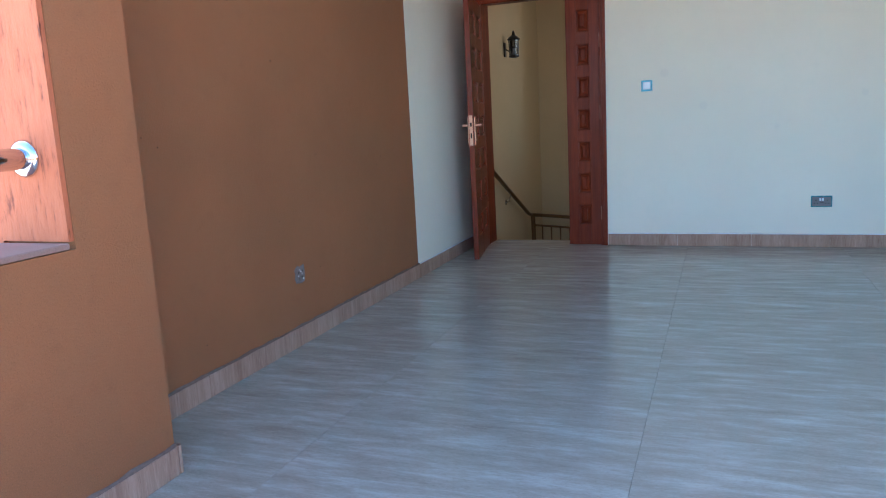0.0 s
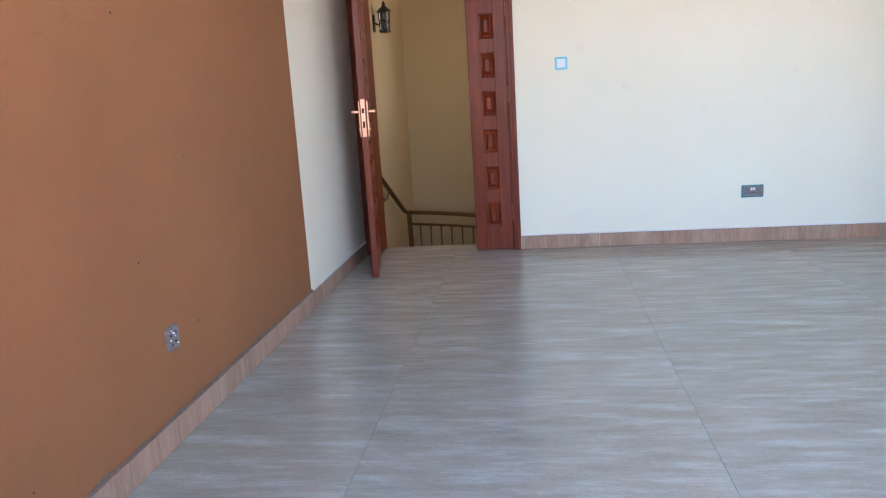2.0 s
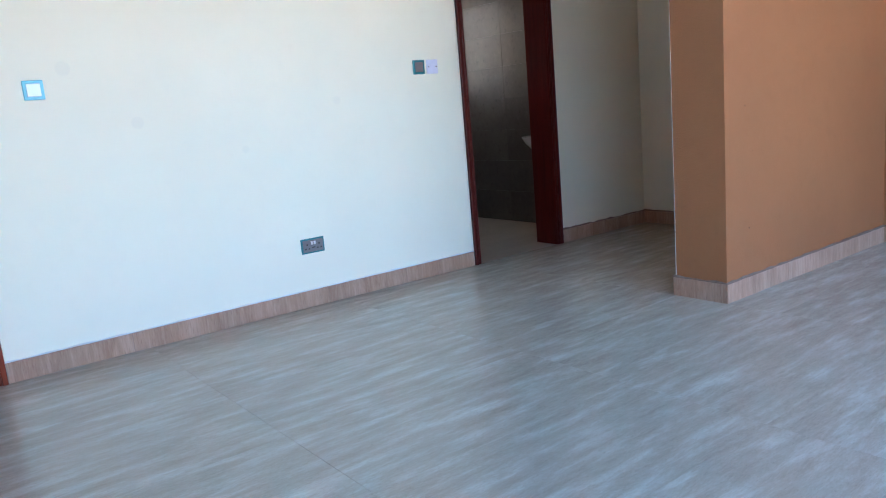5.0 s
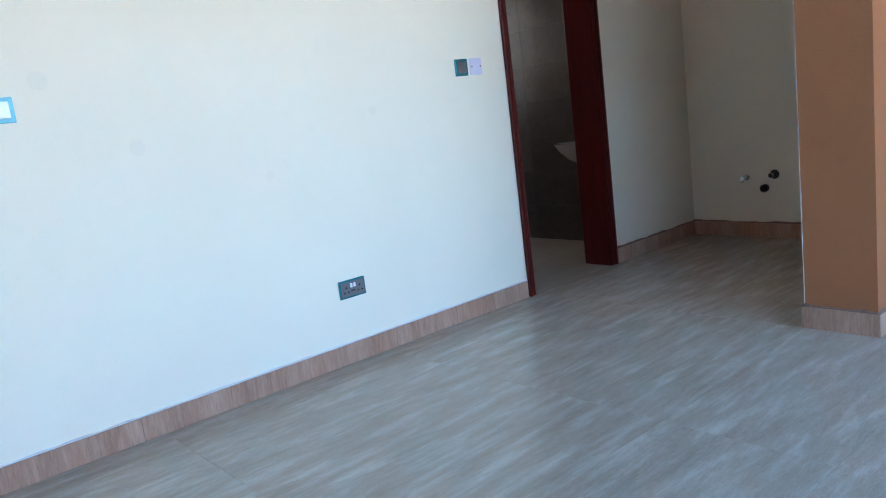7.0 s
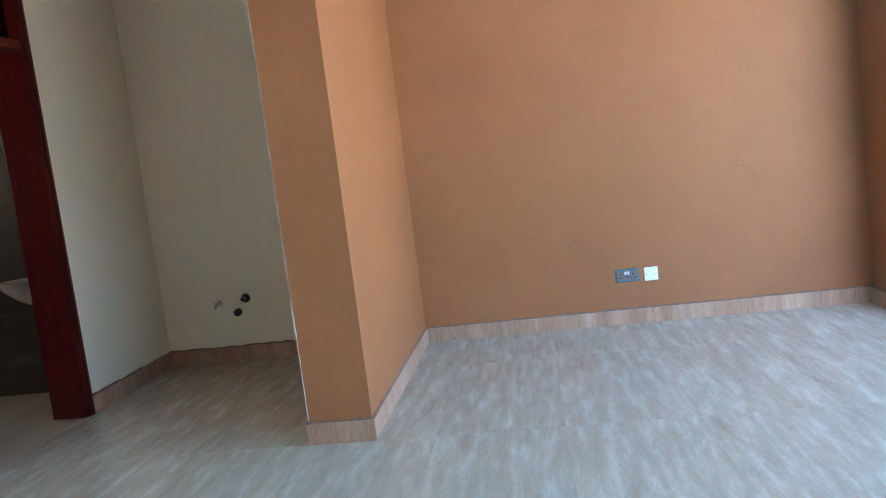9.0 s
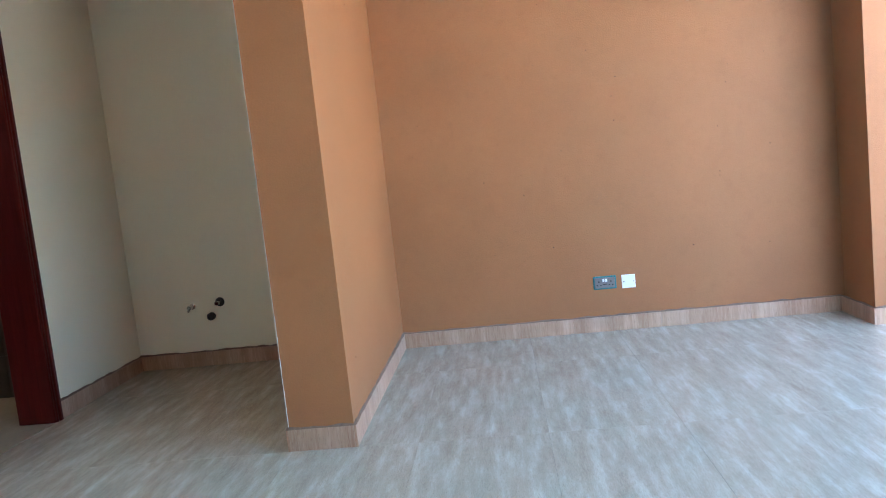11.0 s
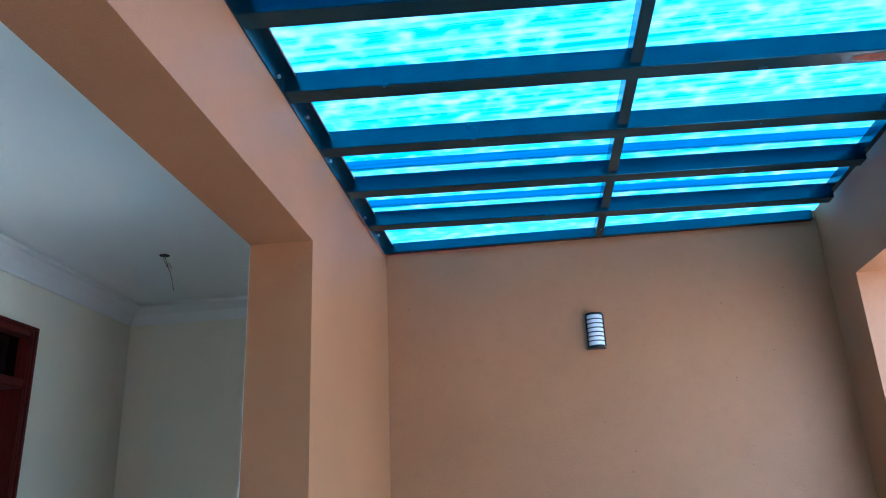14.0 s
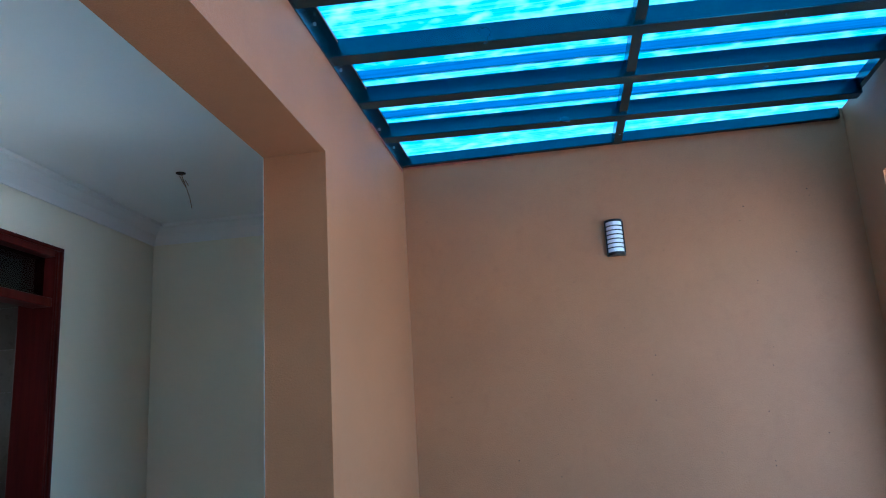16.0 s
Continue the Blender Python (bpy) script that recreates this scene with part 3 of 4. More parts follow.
def double_socket(label, at, turn, film):
    d = thing("double_socket", label, "power socket", at, "double sockets", turn=turn)
    part("plate", boxes((-0.073, -0.008, -0.043, 0.073, -0.0005, 0.043), round_by=0.003), film, d)
    face = part("face", boxes((-0.064, -0.012, -0.034, 0.064, -0.008, 0.034), round_by=0.002), GREY_PLASTIC, d)
    for sx in (-0.038, 0.038):
        part("pin_hole", boxes((sx - 0.004, -0.0128, 0.004, sx + 0.004, -0.0119, 0.013)), HOLE, face)
        for q in (-0.011, 0.011):
            part("pin_hole", boxes((sx + q - 0.004, -0.0128, -0.018, sx + q + 0.004, -0.0119, -0.011)), HOLE, face)
    for sx in (-0.009, 0.009):
        part("rocker", boxes((sx - 0.0065, -0.016, 0.006, sx + 0.0065, -0.012, 0.026), round_by=0.002), WHITE_PLASTIC, d)
    part("label_bar", boxes((-0.012, -0.0126, -0.012, 0.012, -0.0119, -0.007)), HOLE, face)
    return d


switch_plate("light_switch", "one-gang switch with light blue protective film on cream wall", (1.402, 0, 1.290), 0, LIGHTBLUE, SILVER)
switch_plate("light_switch", "dark grey one-gang switch with teal edging beside bathroom door", (3.540, 0, 1.313), 0, TEAL, GREY_PLASTIC)
blank_plate("lilac-white blanking plate beside the bathroom switch", (3.643, 0, 1.313), 0, LILAC)
double_socket("grey double power socket with teal film on cream wall", (2.681, 0, 0.351), 0, TEAL)
double_socket("grey double power socket with teal film on brown wall", (EAST, -3.151, 0.318), -90, TEAL)
blank_plate("white blanking plate beside the double socket", (EAST, -3.302, 0.314), -90, WHITE_PLASTIC)

# socket box without its plate: ragged plaster round a metal box
back_box = thing("open_back_box", "unfinished socket box filled with rough grey mortar", "socket box", (WEST, -3.012, 0.364), turn=90)
random.seed(5)
bm = bmesh.new()
ring_a, ring_b, ring_c = [], [], []
for i in range(36):
    a = 2 * math.pi * i / 36
    k = 1 / max(abs(math.cos(a)), abs(math.sin(a)))
    r = 0.037 * k
    q = (0.043 + random.uniform(-0.006, 0.008)) * k
    ring_a.append(bm.verts.new((q * math.cos(a), -0.0012, q * math.sin(a))))
    ring_b.append(bm.verts.new(((r + 0.004) * math.cos(a), -0.004 - random.uniform(0, 0.004), (r + 0.004) * math.sin(a))))
    ring_c.append(bm.verts.new((r * math.cos(a), -0.0015, r * math.sin(a))))
for p, q in ((ring_a, ring_b), (ring_b, ring_c)):
    for i in range(36):
        bm.faces.new((p[i], p[(i + 1) % 36], q[(i + 1) % 36], q[i]))
part("plaster_edge", bm, PLASTER, back_box, "crumbled grey-white plaster edge")
bm = bmesh.new()
grid = [[bm.verts.new((-0.040 + 0.0057 * i, -0.0015 - random.uniform(0.0, 0.007) * (0 < i < 14 and 0 < j < 14), -0.040 + 0.0057 * j)) for j in range(15)] for i in range(15)]
for i in range(14):
    for j in range(14):
        bm.faces.new((grid[i][j], grid[i + 1][j], grid[i + 1][j + 1], grid[i][j + 1]))
part("mortar_fill", bm, PLASTER, back_box, "rough grey mortar pressed into the box")
for sx, sz, w in ((-0.018, 0.012, 0.010), (0.012, -0.014, 0.009), (0.020, 0.018, 0.008), (-0.012, -0.020, 0.007)):
    part("pit", rod((sx, -0.0075, sz), (sx, -0.0090, sz), r=w / 2, seg=9), HOLE, back_box)
for sx, sz, w in ((0.004, 0.016, 0.006), (-0.020, -0.004, 0.005), (0.026, -0.024, 0.007), (-0.008, 0.027, 0.004), (0.015, 0.004, 0.004)):
    part("stone_chip", boxes((sx - w / 2, -0.011, sz - w / 2, sx + w / 2, -0.004, sz + w / 2), round_by=0.002), CAULK, back_box)

# ---- bulkhead lamp on the brown wall ----
wall_lamp = thing("wall_lamp", "black bulkhead wall lamp with louvred white diffuser, unlit", "wall lamp", (EAST, -3.157, 2.357), turn=-90)


def half_round(r, depth, z0, z1, k=14):
    """Bowed body in front of a wall, local -y outwards."""
    bm = bmesh.new()
    lo, hi = [], []
    for i in range(k + 1):
        a = math.pi * i / k
        for z, ring in ((z0, lo), (z1, hi)):
            ring.append(bm.verts.new((r * math.cos(a), -0.004 - depth * math.sin(a), z)))
    for i in range(k):
        bm.faces.new((lo[i], lo[i + 1], hi[i + 1], hi[i]))
    bm.faces.new((lo[-1], lo[0], hi[0], hi[-1]))
    bm.faces.new(lo)
    bm.faces.new(hi)
    bmesh.ops.recalc_face_normals(bm, faces=bm.faces)
    return bm


part("back_plate", boxes((-0.056, -0.006, -0.115, 0.056, -0.0005, 0.115), round_by=0.002), BLACK, wall_lamp)
part("diffuser", half_round(0.052, 0.062, -0.105, 0.105), OPAL, wall_lamp, "white opal diffuser", True)
part("cap", half_round(0.057, 0.068, 0.100, 0.114), BLACK, wall_lamp)
part("cap", half_round(0.057, 0.068, -0.114, -0.096), BLACK, wall_lamp)
for i in range(6):
    z = -0.068 + i * 0.028
    part("louvre", half_round(0.056, 0.067, z - 0.0030, z + 0.0030), BLACK, wall_lamp)
for sx in (-0.054, 0.054):
    part("side_strip", boxes((sx - 0.004, -0.030, -0.1, sx + 0.004, -0.006, 0.104), round_by=0.001), BLACK, wall_lamp)

# ---- plumbing stubs in the kitchenette corner ----
for yy, zz, dark in ((-0.413, 0.411, False), (-0.605, 0.427, True)):
    v = thing("angle_valve", "chrome angle valve stub on cream wall", "valve", (EAST, yy, zz), "plumbing stubs", turn=-90)
    part("rosette", lathe([(0.020 if not dark else 0.031, 0.0), (0.020 if not dark else 0.031, -0.004), (0.012, -0.007)], (0, -0.0005, 0), "Y", 20), RUBBER if dark else CHROME, v)
    part("body", rod((0, -0.006, 0), (0, -0.055, 0), r=0.013), CHROME, v, smooth=True)
    part("outlet", rod((0, -0.040, 0), (-0.018 if not dark else 0.012, -0.048, -0.030 if not dark else 0.004), r=0.009), CHROME, v, smooth=True)
    part("nut", rod((0, -0.050, 0), (0, -0.064, 0), r=0.016, seg=6), CHROME, v)
waste = thing("waste_pipe_stub", "black plastic waste pipe stub on cream wall", "pipe", (EAST, -0.539, 0.336), "plumbing stubs", turn=-90)
part("pipe", lathe([(0.026, -0.0005), (0.026, -0.030), (0.021, -0.031), (0.020, -0.004)], (0, 0, 0), "Y", 20), RUBBER, waste, smooth=True)

# ---- nail holes and filler marks ----
random.seed(11)
bm = bmesh.new()
for _ in range(46):
    y, z = random.uniform(-4.45, -1.95), random.uniform(0.35, 2.6)
    r = random.uniform(0.0018, 0.0038)
    cyl(bm, (EAST - 0.0012, y, z), (EAST - 0.0002, y, z), r, seg=7)
for _ in range(10):
    x, z = random.uniform(PIER_X + 0.15, EAST - 0.1), random.uniform(0.3, 2.7)
    cyl(bm, (x, BAY_N - 0.0012, z), (x, BAY_N - 0.0002, z), random.uniform(0.002, 0.004), seg=7)
for _ in range(22):
    y, z = random.uniform(-4.5, -1.7), random.uniform(0.2, 2.2)
    cyl(bm, (WEST + 0.0002, y, z), (WEST + 0.0012, y, z), random.uniform(0.002, 0.004), seg=7)
tagged(new("nail_holes", mesh_of("nail_holes", bm, HOLE)), "scattered small dark nail holes in brown walls", "nail holes", kind="stuff")

# pale filler marks left on the cream wall
MARK = paint("greyer_touch_up_paint", (0.845, 0.795, 0.645), 0.6, 0.2, 0.03)
bm = bmesh.new()
for x, z, r in ((1.537, 1.381, 0.033), (1.829, 1.112, 0.03), (2.943, 1.15, 0.024), (2.36, 0.93, 0.02)):
    cyl(bm, (x, -0.0008, z), (x, -0.0001, z), r, seg=24)
tagged(new("filler_marks", mesh_of("filler_marks", bm, MARK)), "faint round grey touch-up marks on cream wall", "filler marks", kind="stuff")

# ---- balcony handrail ----
rail = thing("balcony_handrail", "polished steel handrail fixed to orange stucco wall", "handrail", (JAMB_W - 0.123, 0, 0))
part("tube", rod((0, BAL_NW - 0.016, 1.065), (0, BAL_S + 0.05, 1.065), r=0.030, seg=24), CHROME, rail, smooth=True)
part("flange", lathe([(0.052, 0.0), (0.052, -0.006), (0.046, -0.014), (0.036, -0.018)], (0, BAL_NW - 0.0145, 1.065), "Y", 40), CHROME, rail, "polished wall flange", True)
for yy in (-5.9, -7.3, -8.7, -10.1, -11.3):
    part("post", rod((0, yy, PAR_W), (0, yy, 1.045), r=0.02), CHROME, rail, smooth=True)

# ---- stairwell ----
SW_W, SW_N, SW_E = -0.228, 3.29, 1.85
structure("wall_stair_west", boxes((SW_W - 0.2, 0.2, -3.4, SW_W, SW_N, 3.0)), STAIR_PAINT, "ochre painted stairwell wall", "wall")
structure("wall_stair_north", boxes((SW_W - 0.2, SW_N, -3.4, SW_E + 0.2, SW_N + 0.2, 3.0)), STAIR_PAINT, "ochre painted stairwell wall", "wall")
# unseen east wall; its opening is assumed, to hold the stair lamp
structure("wall_stair_east", boxes((SW_E, 0.2, -3.4, SW_E + 0.2, 1.0, 3.0), (SW_E, 2.6, -3.4, SW_E + 0.2, SW_N, 3.0), (SW_E, 1.0, -3.4, SW_E + 0.2, 2.6, 0.9),
                                   (SW_E, 1.0, 2.3, SW_E + 0.2, 2.6, 3.0)), STAIR_PAINT, "ochre painted stairwell wall with an assumed window out of view", "wall")
structure("wall_stair_south", boxes((SW_W, 0.2, -3.4, SW_E, 0.24, -0.23), (SW_W, 0.2, 0, 0.002, 0.22, 3.0), (1.075, 0.2, 0, SW_E, 0.22, 3.0)), STAIR_PAINT, "ochre painted stairwell wall", "wall")
structure("ceiling_stair", boxes((SW_W, 0.2, CEIL + 0.1, SW_E, SW_N, CEIL + 0.2)), WHITE, "white painted stairwell ceiling", "ceiling")
stairs = thing("staircase", "tiled flight of steps going down from the door", "stairs", kind="structure")
for i in range(7):
    part("step", boxes((SW_W, 0.24 + 0.29 * i, -0.17 * (i + 1) - 0.12, SW_E, 0.24 + 0.29 * (i + 1), -0.17 * (i + 1)), round_by=0.004), BATH_FLOOR, stairs)
part("landing", boxes((SW_W, 2.27, -1.48, SW_E, SW_N, -1.36)), BATH_FLOOR, stairs)

stair_rail = thing("stair_handrail", "bronze-brown metal stair handrail on wall brackets", "handrail")
rail_pts = [(-0.168, 0.66, 0.68), (-0.168, 1.24, 0.423), (-0.168, 1.85, 0.16), (-0.168, 2.31, -0.04), (-0.15, 2.39, -0.066)]
part("rail", sweep(rail_pts, circle_section(0.024, 12, 0.8)), BRASS_RAIL, stair_rail, smooth=True)
br = part("bracket", sweep([(SW_W + 0.001, 1.54, 0.185), (-0.185, 1.54, 0.20), (-0.17, 1.54, 0.28)], circle_section(0.008, 8), up=(0, 1, 0)), CHROME, stair_rail, "chrome wall bracket")
part("bracket_plate", rod((SW_W + 0.0005, 1.54, 0.185), (SW_W + 0.008, 1.54, 0.185), r=0.032), CHROME, br)
balustrade = thing("stair_balustrade", "bronze-brown curved balustrade with twisted balusters", "balustrade")
top = [(-0.15 + 1.36 * t, 2.39 - 0.19 * math.sin(math.pi * t * 0.6), -0.066 + 0.03 * math.sin(math.pi * t) - 0.12 * t) for t in [i / 12 for i in range(13)]]
part("top_rail", sweep(top, circle_section(0.026, 12, 0.8)), BRASS_RAIL, balustrade, smooth=True)
mid = [(p[0] + 0.03, p[1], p[2] - 0.125) for p in top]
part("mid_rail", sweep(mid, circle_section(0.013, 10)), BRASS_RAIL, balustrade, smooth=True)
part("newel", rod((-0.115, 2.39, -1.36), (-0.135, 2.39, -0.068), r=0.026, seg=16), BRASS_RAIL, balustrade, smooth=True)
for i in range(11):
    t = (i + 0.9) / 12
    x, y = -0.12 + 1.36 * t, 2.39 - 0.19 * math.sin(math.pi * t * 0.6)
    zt = -0.191 + 0.03 * math.sin(math.pi * t) - 0.12 * t
    bm = bmesh.new()
    rings = []
    for j in range(45):
        z = -1.36 + (zt + 1.36) * j / 44
        a0 = 0.9 * j if 6 < j < 42 else 0
        rings.append([bm.verts.new((x + 0.009 * math.cos(a0 + q * math.pi / 2), y + 0.009 * math.sin(a0 + q * math.pi / 2), z)) for q in range(4)])
    for a, b in zip(rings, rings[1:]):
        for q in range(4):
            bm.faces.new((a[q], a[(q + 1) % 4], b[(q + 1) % 4], b[q]))
    bmesh.ops.recalc_face_normals(bm, faces=bm.faces)
    part("baluster", bm, BRASS_RAIL, balustrade)

lantern = thing("wall_lantern", "black coach lantern with glass panes on ochre wall", "wall lamp", (SW_W, 1.71, 1.752))
part("wall_plate", boxes((0.0005, -0.035, -0.02, 0.014, 0.035, 0.13), round_by=0.004), BLACK, lantern)
part("arm", sweep([(0.012, 0, 0.06), (0.05, 0, 0.04), (0.075, 0, 0.06), (0.085, 0, 0.085)], circle_section(0.007, 8), up=(0, 1, 0)), BLACK, lantern)
body = part("base", lathe([(0.018, -0.035), (0.05, -0.03), (0.056, -0.022), (0.056, -0.008), (0.04, 0.0)], (0.105, 0, 0), "Z", 6), BLACK, lantern)
part("roof", lathe([(0.066, 0.150), (0.070, 0.158), (0.050, 0.178), (0.022, 0.200), (0.014, 0.215), (0.018, 0.222), (0.010, 0.236), (0.003, 0.250)], (0.105, 0, 0), "Z", 12), BLACK, lantern)
for q in range(6):
    a = math.pi * q / 3
    part("bar", rod((0.105 + 0.046 * math.cos(a), 0.046 * math.sin(a), -0.008), (0.105 + 0.052 * math.cos(a), 0.052 * math.sin(a), 0.155), r=0.005, seg=6), BLACK, lantern)
part("glass", lathe([(0.040, 0.0), (0.045, 0.148)], (0.105, 0, 0), "Z", 6), DARK_GLASS, lantern, "dark glass panes")
part("cross_band", lathe([(0.048, 0.068), (0.051, 0.068), (0.051, 0.078), (0.048, 0.078)], (0.105, 0, 0), "Z", 6), BLACK, lantern)
part("bulb_holder", rod((0.105, 0, 0.0), (0.105, 0, 0.07), r=0.014), WHITE_PLASTIC, lantern)

# ---- bathroom ----
BW, BE, BN = 3.35, 5.32, 2.13
structure("wall_bath_west", boxes((BW - 0.15, 0.2, -0.2, BW, BN, CEIL)), BATH_TILE, "dark tiled bathroom wall", "wall")
bath_east = structure("wall_bath_east", boxes((BE + 0.008, 0.2, -0.2, BE + 0.15, BN + 0.2, CEIL)), BATH_TILE, "dark tiled bathroom wall", "wall")
bath_north = structure("wall_bath_north", boxes((BW - 0.15, BN + 0.008, -0.2, BE, BN + 0.2, 1.215), (BW - 0.15, BN + 0.008, 1.215, 4.15, BN + 0.2, CEIL), (5.15, BN + 0.008, 1.215, BE, BN + 0.2, CEIL),
                                                (4.15, BN + 0.008, 2.15, 5.15, BN + 0.2, CEIL)), BATH_TILE, "dark tiled bathroom wall with a barred window", "wall")
structure("wall_bath_south", boxes((BW, 0.2, 0, 3.868, 0.215, CEIL), (4.702, 0.2, 0, BE, 0.215, CEIL), (3.868, 0.2, 2.365, 4.702, 0.215, CEIL)), BATH_TILE, "dark tiled bathroom wall", "wall")
structure("ceiling_bath", boxes((BW - 0.15, 0.2, CEIL, BE + 0.15, BN + 0.2, CEIL + 0.1)), WHITE, "white painted bathroom ceiling", "ceiling")
structure("floor_bath", boxes((BW - 0.15, 0.2, -0.2, BE + 0.15, BN + 0.2, -0.012)), BATH_FLOOR, "brown stone-look bathroom floor", "floor")
structure("threshold", boxes((3.918, 0.004, -0.012, 4.652, 0.2, -0.002)), BATH_FLOOR, "stone threshold strip in the bathroom doorway", "threshold")
structure("threshold_stairs", boxes((0.053, 0.004, -0.012, 1.025, 0.236, -0.002)), FLOOR_TILE, "stone threshold strip in the double doorway", "threshold")
for j in range(10):
    for i in range(4):
        y0, z0 = 0.22 + 0.48 * i, -0.01 + 0.275 * j
        y1, z1 = min(y0 + 0.478, BN + 0.006), min(z0 + 0.273, CEIL - 0.002)
        part("tile", boxes((BE, y0, z0, BE + 0.007, y1, z1)), BATH_TILE, bath_east)
        x0 = BW + 0.493 * i
        x1 = x0 + 0.491
        if z0 > 1.2 and 3.8 < x0 < 4.9 or z0 < 1.215 < z1:
            continue
        part("tile", boxes((x0, BN, z0, x1, BN + 0.007, z1)), BATH_TILE, bath_north)
part("tile", boxes((BW, BN, 1.092, BE, BN + 0.007, 1.213)), BATH_TILE, bath_north)

win = thing("window_1", "sliding window with burglar bars lit by warm daylight", "window", (0, BN, 0), kind="structure")
part("window_sill", boxes((4.15, 0.0, 1.2155, 5.15, 0.2, 1.235), round_by=0.003), CREAM, win)
part("window_frame", boxes((4.15, 0.12, 1.2355, 4.19, 0.17, 2.15), (5.11, 0.12, 1.2355, 5.15, 0.17, 2.15), (4.19, 0.12, 1.2355, 5.11, 0.17, 1.252), (4.19, 0.12, 2.11, 5.11, 0.17, 2.15)), BLACK, win)
part("sash_stile", boxes((5.035, 0.125, 1.252, 5.095, 0.165, 2.11), round_by=0.003), GREY_PLASTIC, win)
part("sash_handle", boxes((5.055, 0.112, 1.66, 5.075, 0.125, 1.80), round_by=0.004), BLACK, win)
pane = part("pane", boxes((4.19, 0.145, 1.252, 5.11, 0.150, 2.11)), GLASS, win)
pane.visible_shadow = False
for i in range(8):
    x = 4.23 + i * 0.112
    bar = part("burglar_bar", rod((x, 0.06, 1.235), (x, 0.06, 2.149), r=0.006, seg=10), BLACK, win)
    zc = 1.50 if i % 2 else 1.60
    part("collar", lathe([(0.008, -0.022), (0.016, -0.018), (0.012, -0.008), (0.022, 0.0), (0.012, 0.008), (0.016, 0.018), (0.008, 0.022)], (x, 0.06, zc), "Z", 12), BLACK, bar, smooth=True)

# backdrop outside the bathroom window: emission stands in for daylight, no sun reaches it
PEACH, pn, pl, pb = mat("glowing_peach_backdrop")
pf = nz(pn, pl, coords(pn, pl, (3, 3, 3)), 2.0)
pl.new(ramp(pn, pl, pf, [(0.3, (0.80, 0.50, 0.28)), (0.7, (0.92, 0.64, 0.40))]), pb.inputs["Base Color"])
pl.new(ramp(pn, pl, pf, [(0.3, (0.85, 0.47, 0.24)), (0.7, (0.95, 0.62, 0.36))]), pb.inputs["Emission Color"])
pb.inputs["Emission Strength"].default_value = 0.07
structure("backdrop", boxes((2.6, 4.0, -3.4, 6.6, 4.1, 4.0)), PEACH, "plain peach backdrop glowing in place of daylight outside the bathroom window", "backdrop")

toilet = thing("toilet", "white ceramic close-coupled toilet with a wooden-toned lid", "toilet", (4.71, BN - 0.004, 0.0))


def loft(rows, k=28):
    """Egg-shaped rings: (z, centre y, half width, half depth)."""
    bm = bmesh.new()
    rings = []
    for z, cy, hx, hy in rows:
        rings.append([bm.verts.new((hx * math.cos(2 * math.pi * i / k), cy + hy * math.sin(2 * math.pi * i / k), z)) for i in range(k)])
    for a, b in zip(rings, rings[1:]):
        for i in range(k):
            bm.faces.new((a[i], a[(i + 1) % k], b[(i + 1) % k], b[i]))
    bm.faces.new(rings[0])
    bm.faces.new(rings[-1])
    bmesh.ops.recalc_face_normals(bm, faces=bm.faces)
    return bm


part("pedestal", loft([(-0.012, -0.30, 0.125, 0.23), (0.03, -0.30, 0.118, 0.225), (0.14, -0.30, 0.112, 0.22), (0.22, -0.32, 0.125, 0.25), (0.30, -0.35, 0.165, 0.29), (0.36, -0.36, 0.182, 0.31), (0.39, -0.36, 0.184, 0.315)]),
     CERAMIC, toilet, smooth=True)
LID = plain("cream_toilet_lid", (0.70, 0.58, 0.47), 0.25)
part("lid", loft([(0.391, -0.37, 0.186, 0.30), (0.400, -0.37, 0.190, 0.305), (0.415, -0.37, 0.186, 0.30), (0.422, -0.37, 0.165, 0.275)]), LID, toilet, "cream toilet seat and lid", True)
part("tank", boxes((-0.18, -0.185, 0.392, 0.18, -0.002, 0.69), round_by=0.02), CERAMIC, toilet, smooth=True)
part("tank_lid", boxes((-0.19, -0.195, 0.691, 0.19, -0.001, 0.725), round_by=0.008), CERAMIC, toilet, smooth=True)
part("flush_button", rod((0, -0.10, 0.724), (0, -0.10, 0.731), r=0.022), CHROME, toilet)
part("sticker", boxes((0.02, -0.5275, 0.06, 0.09, -0.518, 0.10)), TEAL, toilet, "teal factory sticker")

basin = thing("wash_basin", "white ceramic wall-hung wash basin on dark tiles", "wash basin", (BE - 0.001, 0.52, 0.01), turn=-90)
part("bowl", loft([(0.60, -0.12, 0.06, 0.11), (0.64, -0.145, 0.13, 0.14), (0.70, -0.17, 0.19, 0.165), (0.745, -0.18, 0.215, 0.178), (0.755, -0.18, 0.216, 0.179), (0.752, -0.18, 0.18, 0.145), (0.66, -0.16, 0.08, 0.07)]),
     CERAMIC, basin, smooth=True)
part("tap", sweep([(0, -0.05, 0.752), (0, -0.05, 0.84), (0, -0.08, 0.86), (0, -0.14, 0.84)], circle_section(0.012, 10), up=(1, 0, 0)), CHROME, basin, smooth=True)
tap2 = thing("wall_tap", "small chrome wall tap on dark tiles", "tap", (4.55, BN - 0.001, 1.06))
part("spout", sweep([(0, 0, 0), (0, -0.05, 0), (0, -0.07, -0.02)], circle_section(0.008, 8), up=(1, 0, 0)), CHROME, tap2, smooth=True)
part("lever", boxes((-0.02, -0.05, 0.008, 0.03, -0.036, 0.016), round_by=0.002), CHROME, tap2)

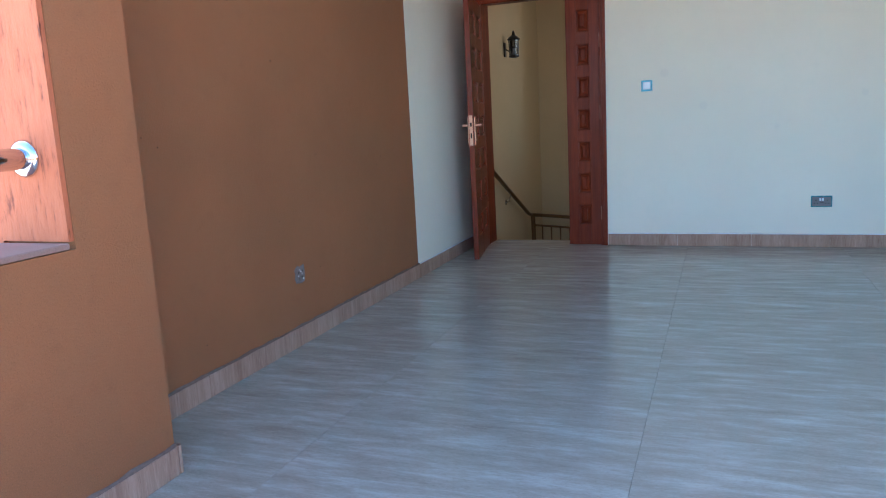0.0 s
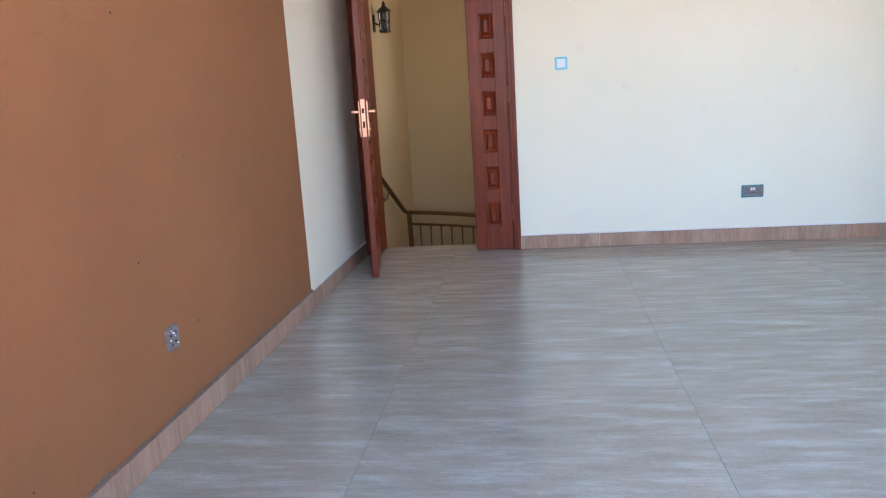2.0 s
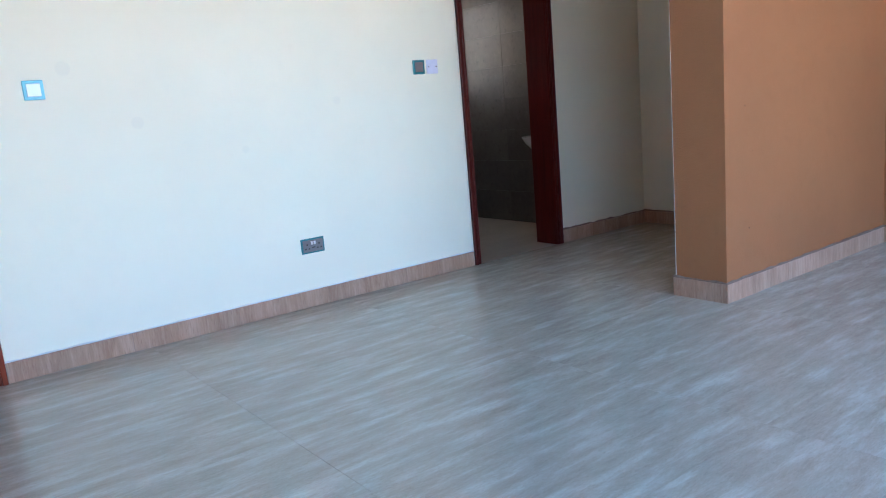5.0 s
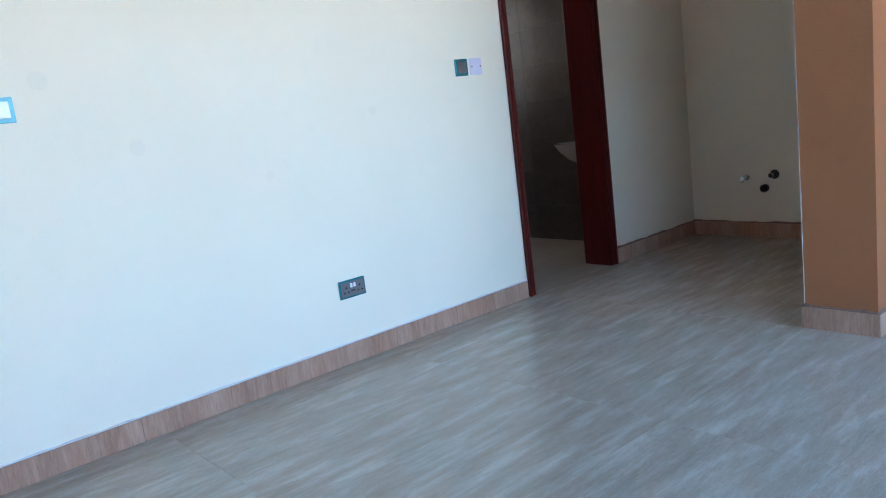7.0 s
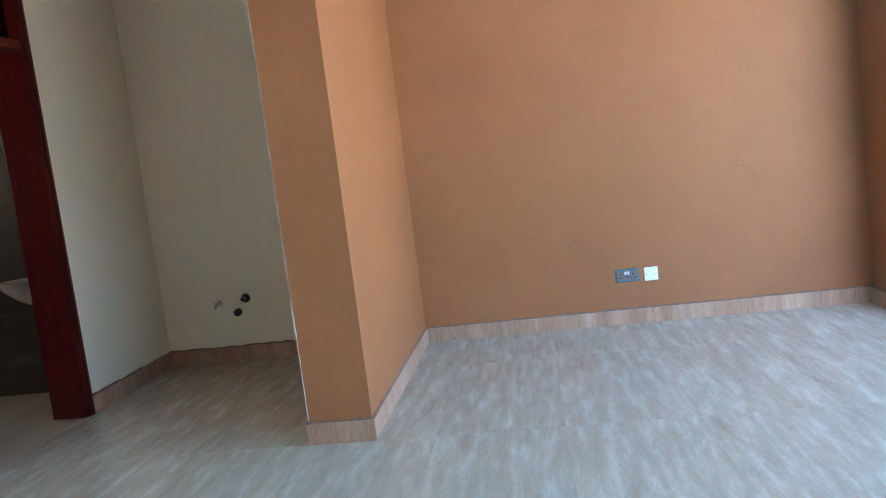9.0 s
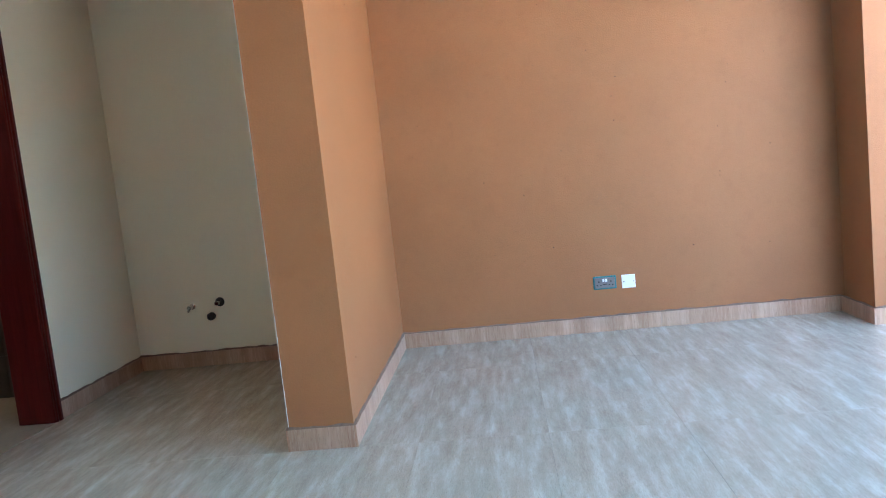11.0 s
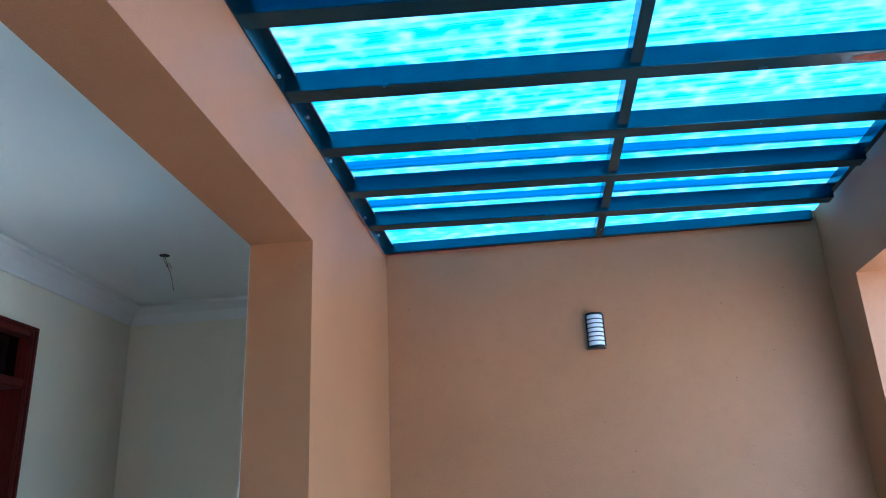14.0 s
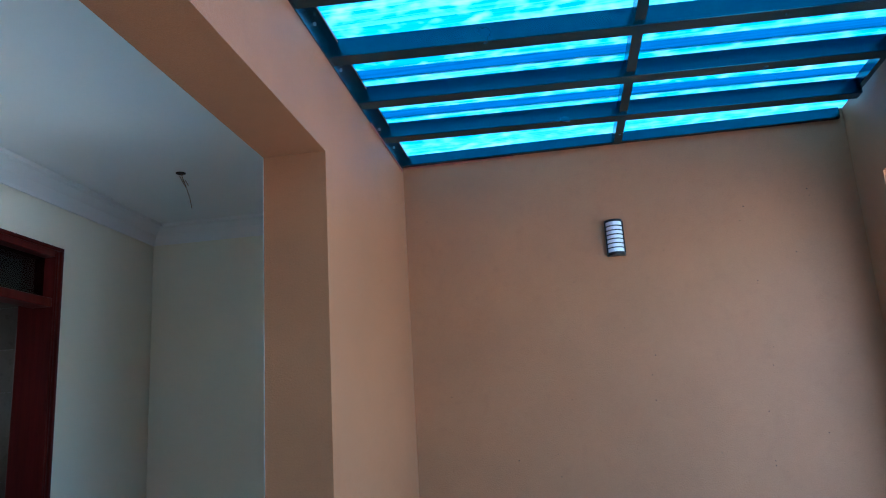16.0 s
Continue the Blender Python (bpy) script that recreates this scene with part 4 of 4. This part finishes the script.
# ---- house next door, beyond the balcony ----
house = thing("neighbour_house", "orange plastered house with a tiled roof next door", "house", (17.0, -8.6, -3.4))
part("wall", boxes((-3.5, -4.0, 0, 3.5, 4.0, 4.7)), STUCCO, house)
ROOFT = plain("clay_roof_tile", (0.55, 0.16, 0.06), 0.7, 0.0, 0.25, 6.0)
part("roof", sweep([(0, -4.4, 4.705), (0, 4.4, 4.705)], [(-4.0, 0), (4.0, 0), (0, 1.4)]), ROOFT, house)
for yy in (-2.4, -0.2, 2.2):
    w = part("window", boxes((-3.56, yy - 0.5, 2.9, -3.501, yy + 0.5, 4.1)), WHITE, house)
    part("pane", boxes((-3.575, yy - 0.43, 2.97, -3.561, yy + 0.43, 4.03)), DARK_GLASS, w)


# ---- skirting: stone strips with a line of white filler on top ----
def skirting(name, a, b, inward, label="brown stone-look tile skirting with filler along the top"):
    """Strips from a to b (floor points on the wall face), standing inward of it."""
    a, b, n = Vector((*a, 0)), Vector((*b, 0)), Vector((*inward, 0))
    length, d = (b - a).length, (b - a).normalized()
    sk = thing(name, label, "skirting", kind="structure")
    k = max(1, round(length / 0.545))
    step = length / k
    for i in range(k):
        p, q = a + d * (i * step + 0.0008), a + d * ((i + 1) * step - 0.0008)
        lo = [min(p.x, q.x, (p + n * 0.012).x), min(p.y, q.y, (p + n * 0.012).y)]
        hi = [max(p.x, q.x, (p + n * 0.012).x), max(p.y, q.y, (p + n * 0.012).y)]
        part("tile", boxes((lo[0], lo[1], 0.0005, hi[0], hi[1], SK + random.uniform(-0.001, 0.001)), round_by=0.0012), SKIRT_TILE, sk)
    m = max(3, int(length / 0.05))
    pts = [a + d * (length * i / m) + n * 0.005 + Vector((0, 0, SK + 0.001)) for i in range(m + 1)]
    bm = bmesh.new()
    rings = []
    for p in pts:
        k = 1.0 if name in ("skirting_north", "skirting_west_room") else 2.0
        w, h = 0.0055 + random.uniform(-0.001, 0.002) * k, random.uniform(0.001, 0.0045) * k
        rings.append([bm.verts.new(p + n * (-0.004)), bm.verts.new(p + n * w), bm.verts.new(p + n * w * 0.6 + Vector((0, 0, h))), bm.verts.new(p - n * 0.004 + Vector((0, 0, h * 1.5)))])
    for r, s in zip(rings, rings[1:]):
        for i in range(4):
            bm.faces.new((r[i], r[(i + 1) % 4], s[(i + 1) % 4], s[i]))
    bmesh.ops.recalc_face_normals(bm, faces=bm.faces)
    part("filler_line", bm, CAULK if name in ("skirting_north", "skirting_west_room") else CEMENT, sk)
    return sk


random.seed(21)
skirting("skirting_north", (1.085, 0), (3.858, 0), (0, -1))
skirting("skirting_corner", (4.712, 0), (EAST - 0.012, 0), (0, -1))
skirting("skirting_corner_east", (EAST, 0), (EAST, BAM_N + 0.0125), (-1, 0))
skirting("skirting_stub_north", (PIER_X - 0.0125, BAM_N), (EAST, BAM_N), (0, 1))
skirting("skirting_stub_end", (PIER_X, BAY_N - 0.0), (PIER_X, BAM_N - 0.0), (-1, 0))
skirting("skirting_stub_south", (PIER_X - 0.0125, BAY_N), (EAST - 0.012, BAY_N), (0, -1))
skirting("skirting_east", (EAST, BAY_N), (EAST, BAY_S + 0.0125), (-1, 0))
skirting("skirting_south_east", (JAMB_E - 0.0125, BAY_S), (EAST, BAY_S), (0, 1))
skirting("skirting_jamb_east", (JAMB_E, BAL_S), (JAMB_E, BAY_S), (-1, 0))
skirting("skirting_west_room", (WEST, -0.002), (WEST, PAINT_Y), (1, 0))
skirting("skirting_west_bay", (WEST, PAINT_Y - 0.001), (WEST, BAY_SW + 0.03), (1, 0))
skirting("skirting_south_west", (WEST, BAY_SW + 0.006), (JAMB_W + 0.0125, BAY_SW + 0.006), (0, 1))
skirting("skirting_jamb_west", (JAMB_W, BAL_S), (JAMB_W, BAY_SW), (1, 0))

# filler bead running up the edge between brown and cream paint on the stub wall
bm = bmesh.new()
random.seed(3)
rings = []
for i in range(60):
    z = 0.1 + i * (BEAM_Z - 0.12) / 59
    w = random.uniform(0.0004, 0.0028) * (1.2 if z < 0.6 else 0.25)
    rings.append([bm.verts.new((PIER_X - 0.002, BAM_N - w, z)), bm.verts.new((PIER_X - 0.002, BAM_N + 0.0015, z)), bm.verts.new((PIER_X + 0.003, BAM_N + 0.0015, z))])
for r, s in zip(rings, rings[1:]):
    for i in range(3):
        bm.faces.new((r[i], r[(i + 1) % 3], s[(i + 1) % 3], s[i]))
bmesh.ops.recalc_face_normals(bm, faces=bm.faces)
structure("paint_edge", bm, CAULK, "thin ragged white filler edge on the stub wall corner", "trim")

# ---- floor tiles ----
floor_ob = bpy.data.objects["floor"]
TX, TY, X0 = 1.112, 0.556, 0.608
cols = [X0 + TX * k for k in range(-1, 6)]
shared = {}
for a, b in zip(cols, cols[1:]):
    x0, x1 = max(a, WEST + 0.001), min(b, EAST - 0.001)
    if x1 - x0 < 0.02:
        continue
    y = -0.004
    while y > BAL_S:
        y1, y0 = y, max(y - TY, BAL_S) if y < -0.05 else -0.42
        xa, xb = x0, x1
        if y1 <= BAL_N + 0.3:
            xa, xb = max(x0, JAMB_W + 0.001), min(x1, JAMB_E - 0.001)
        if xb - xa > 0.02:
            w, d = round(xb - xa - 0.0010, 4), round(y1 - y0 - 0.0006, 4)
            if (w, d) not in shared:
                shared[w, d] = mesh_of("tile", boxes((0, 0, -0.0095, w, d, 0.0), round_by=0.0005), FLOOR_TILE)
            t = new("tile", shared[w, d])
            t.parent = floor_ob
            t.location = (xa + 0.0007, y0 + 0.0003, random.uniform(-0.0003, 0.0))
        y = y0 if y0 > BAL_S else BAL_S
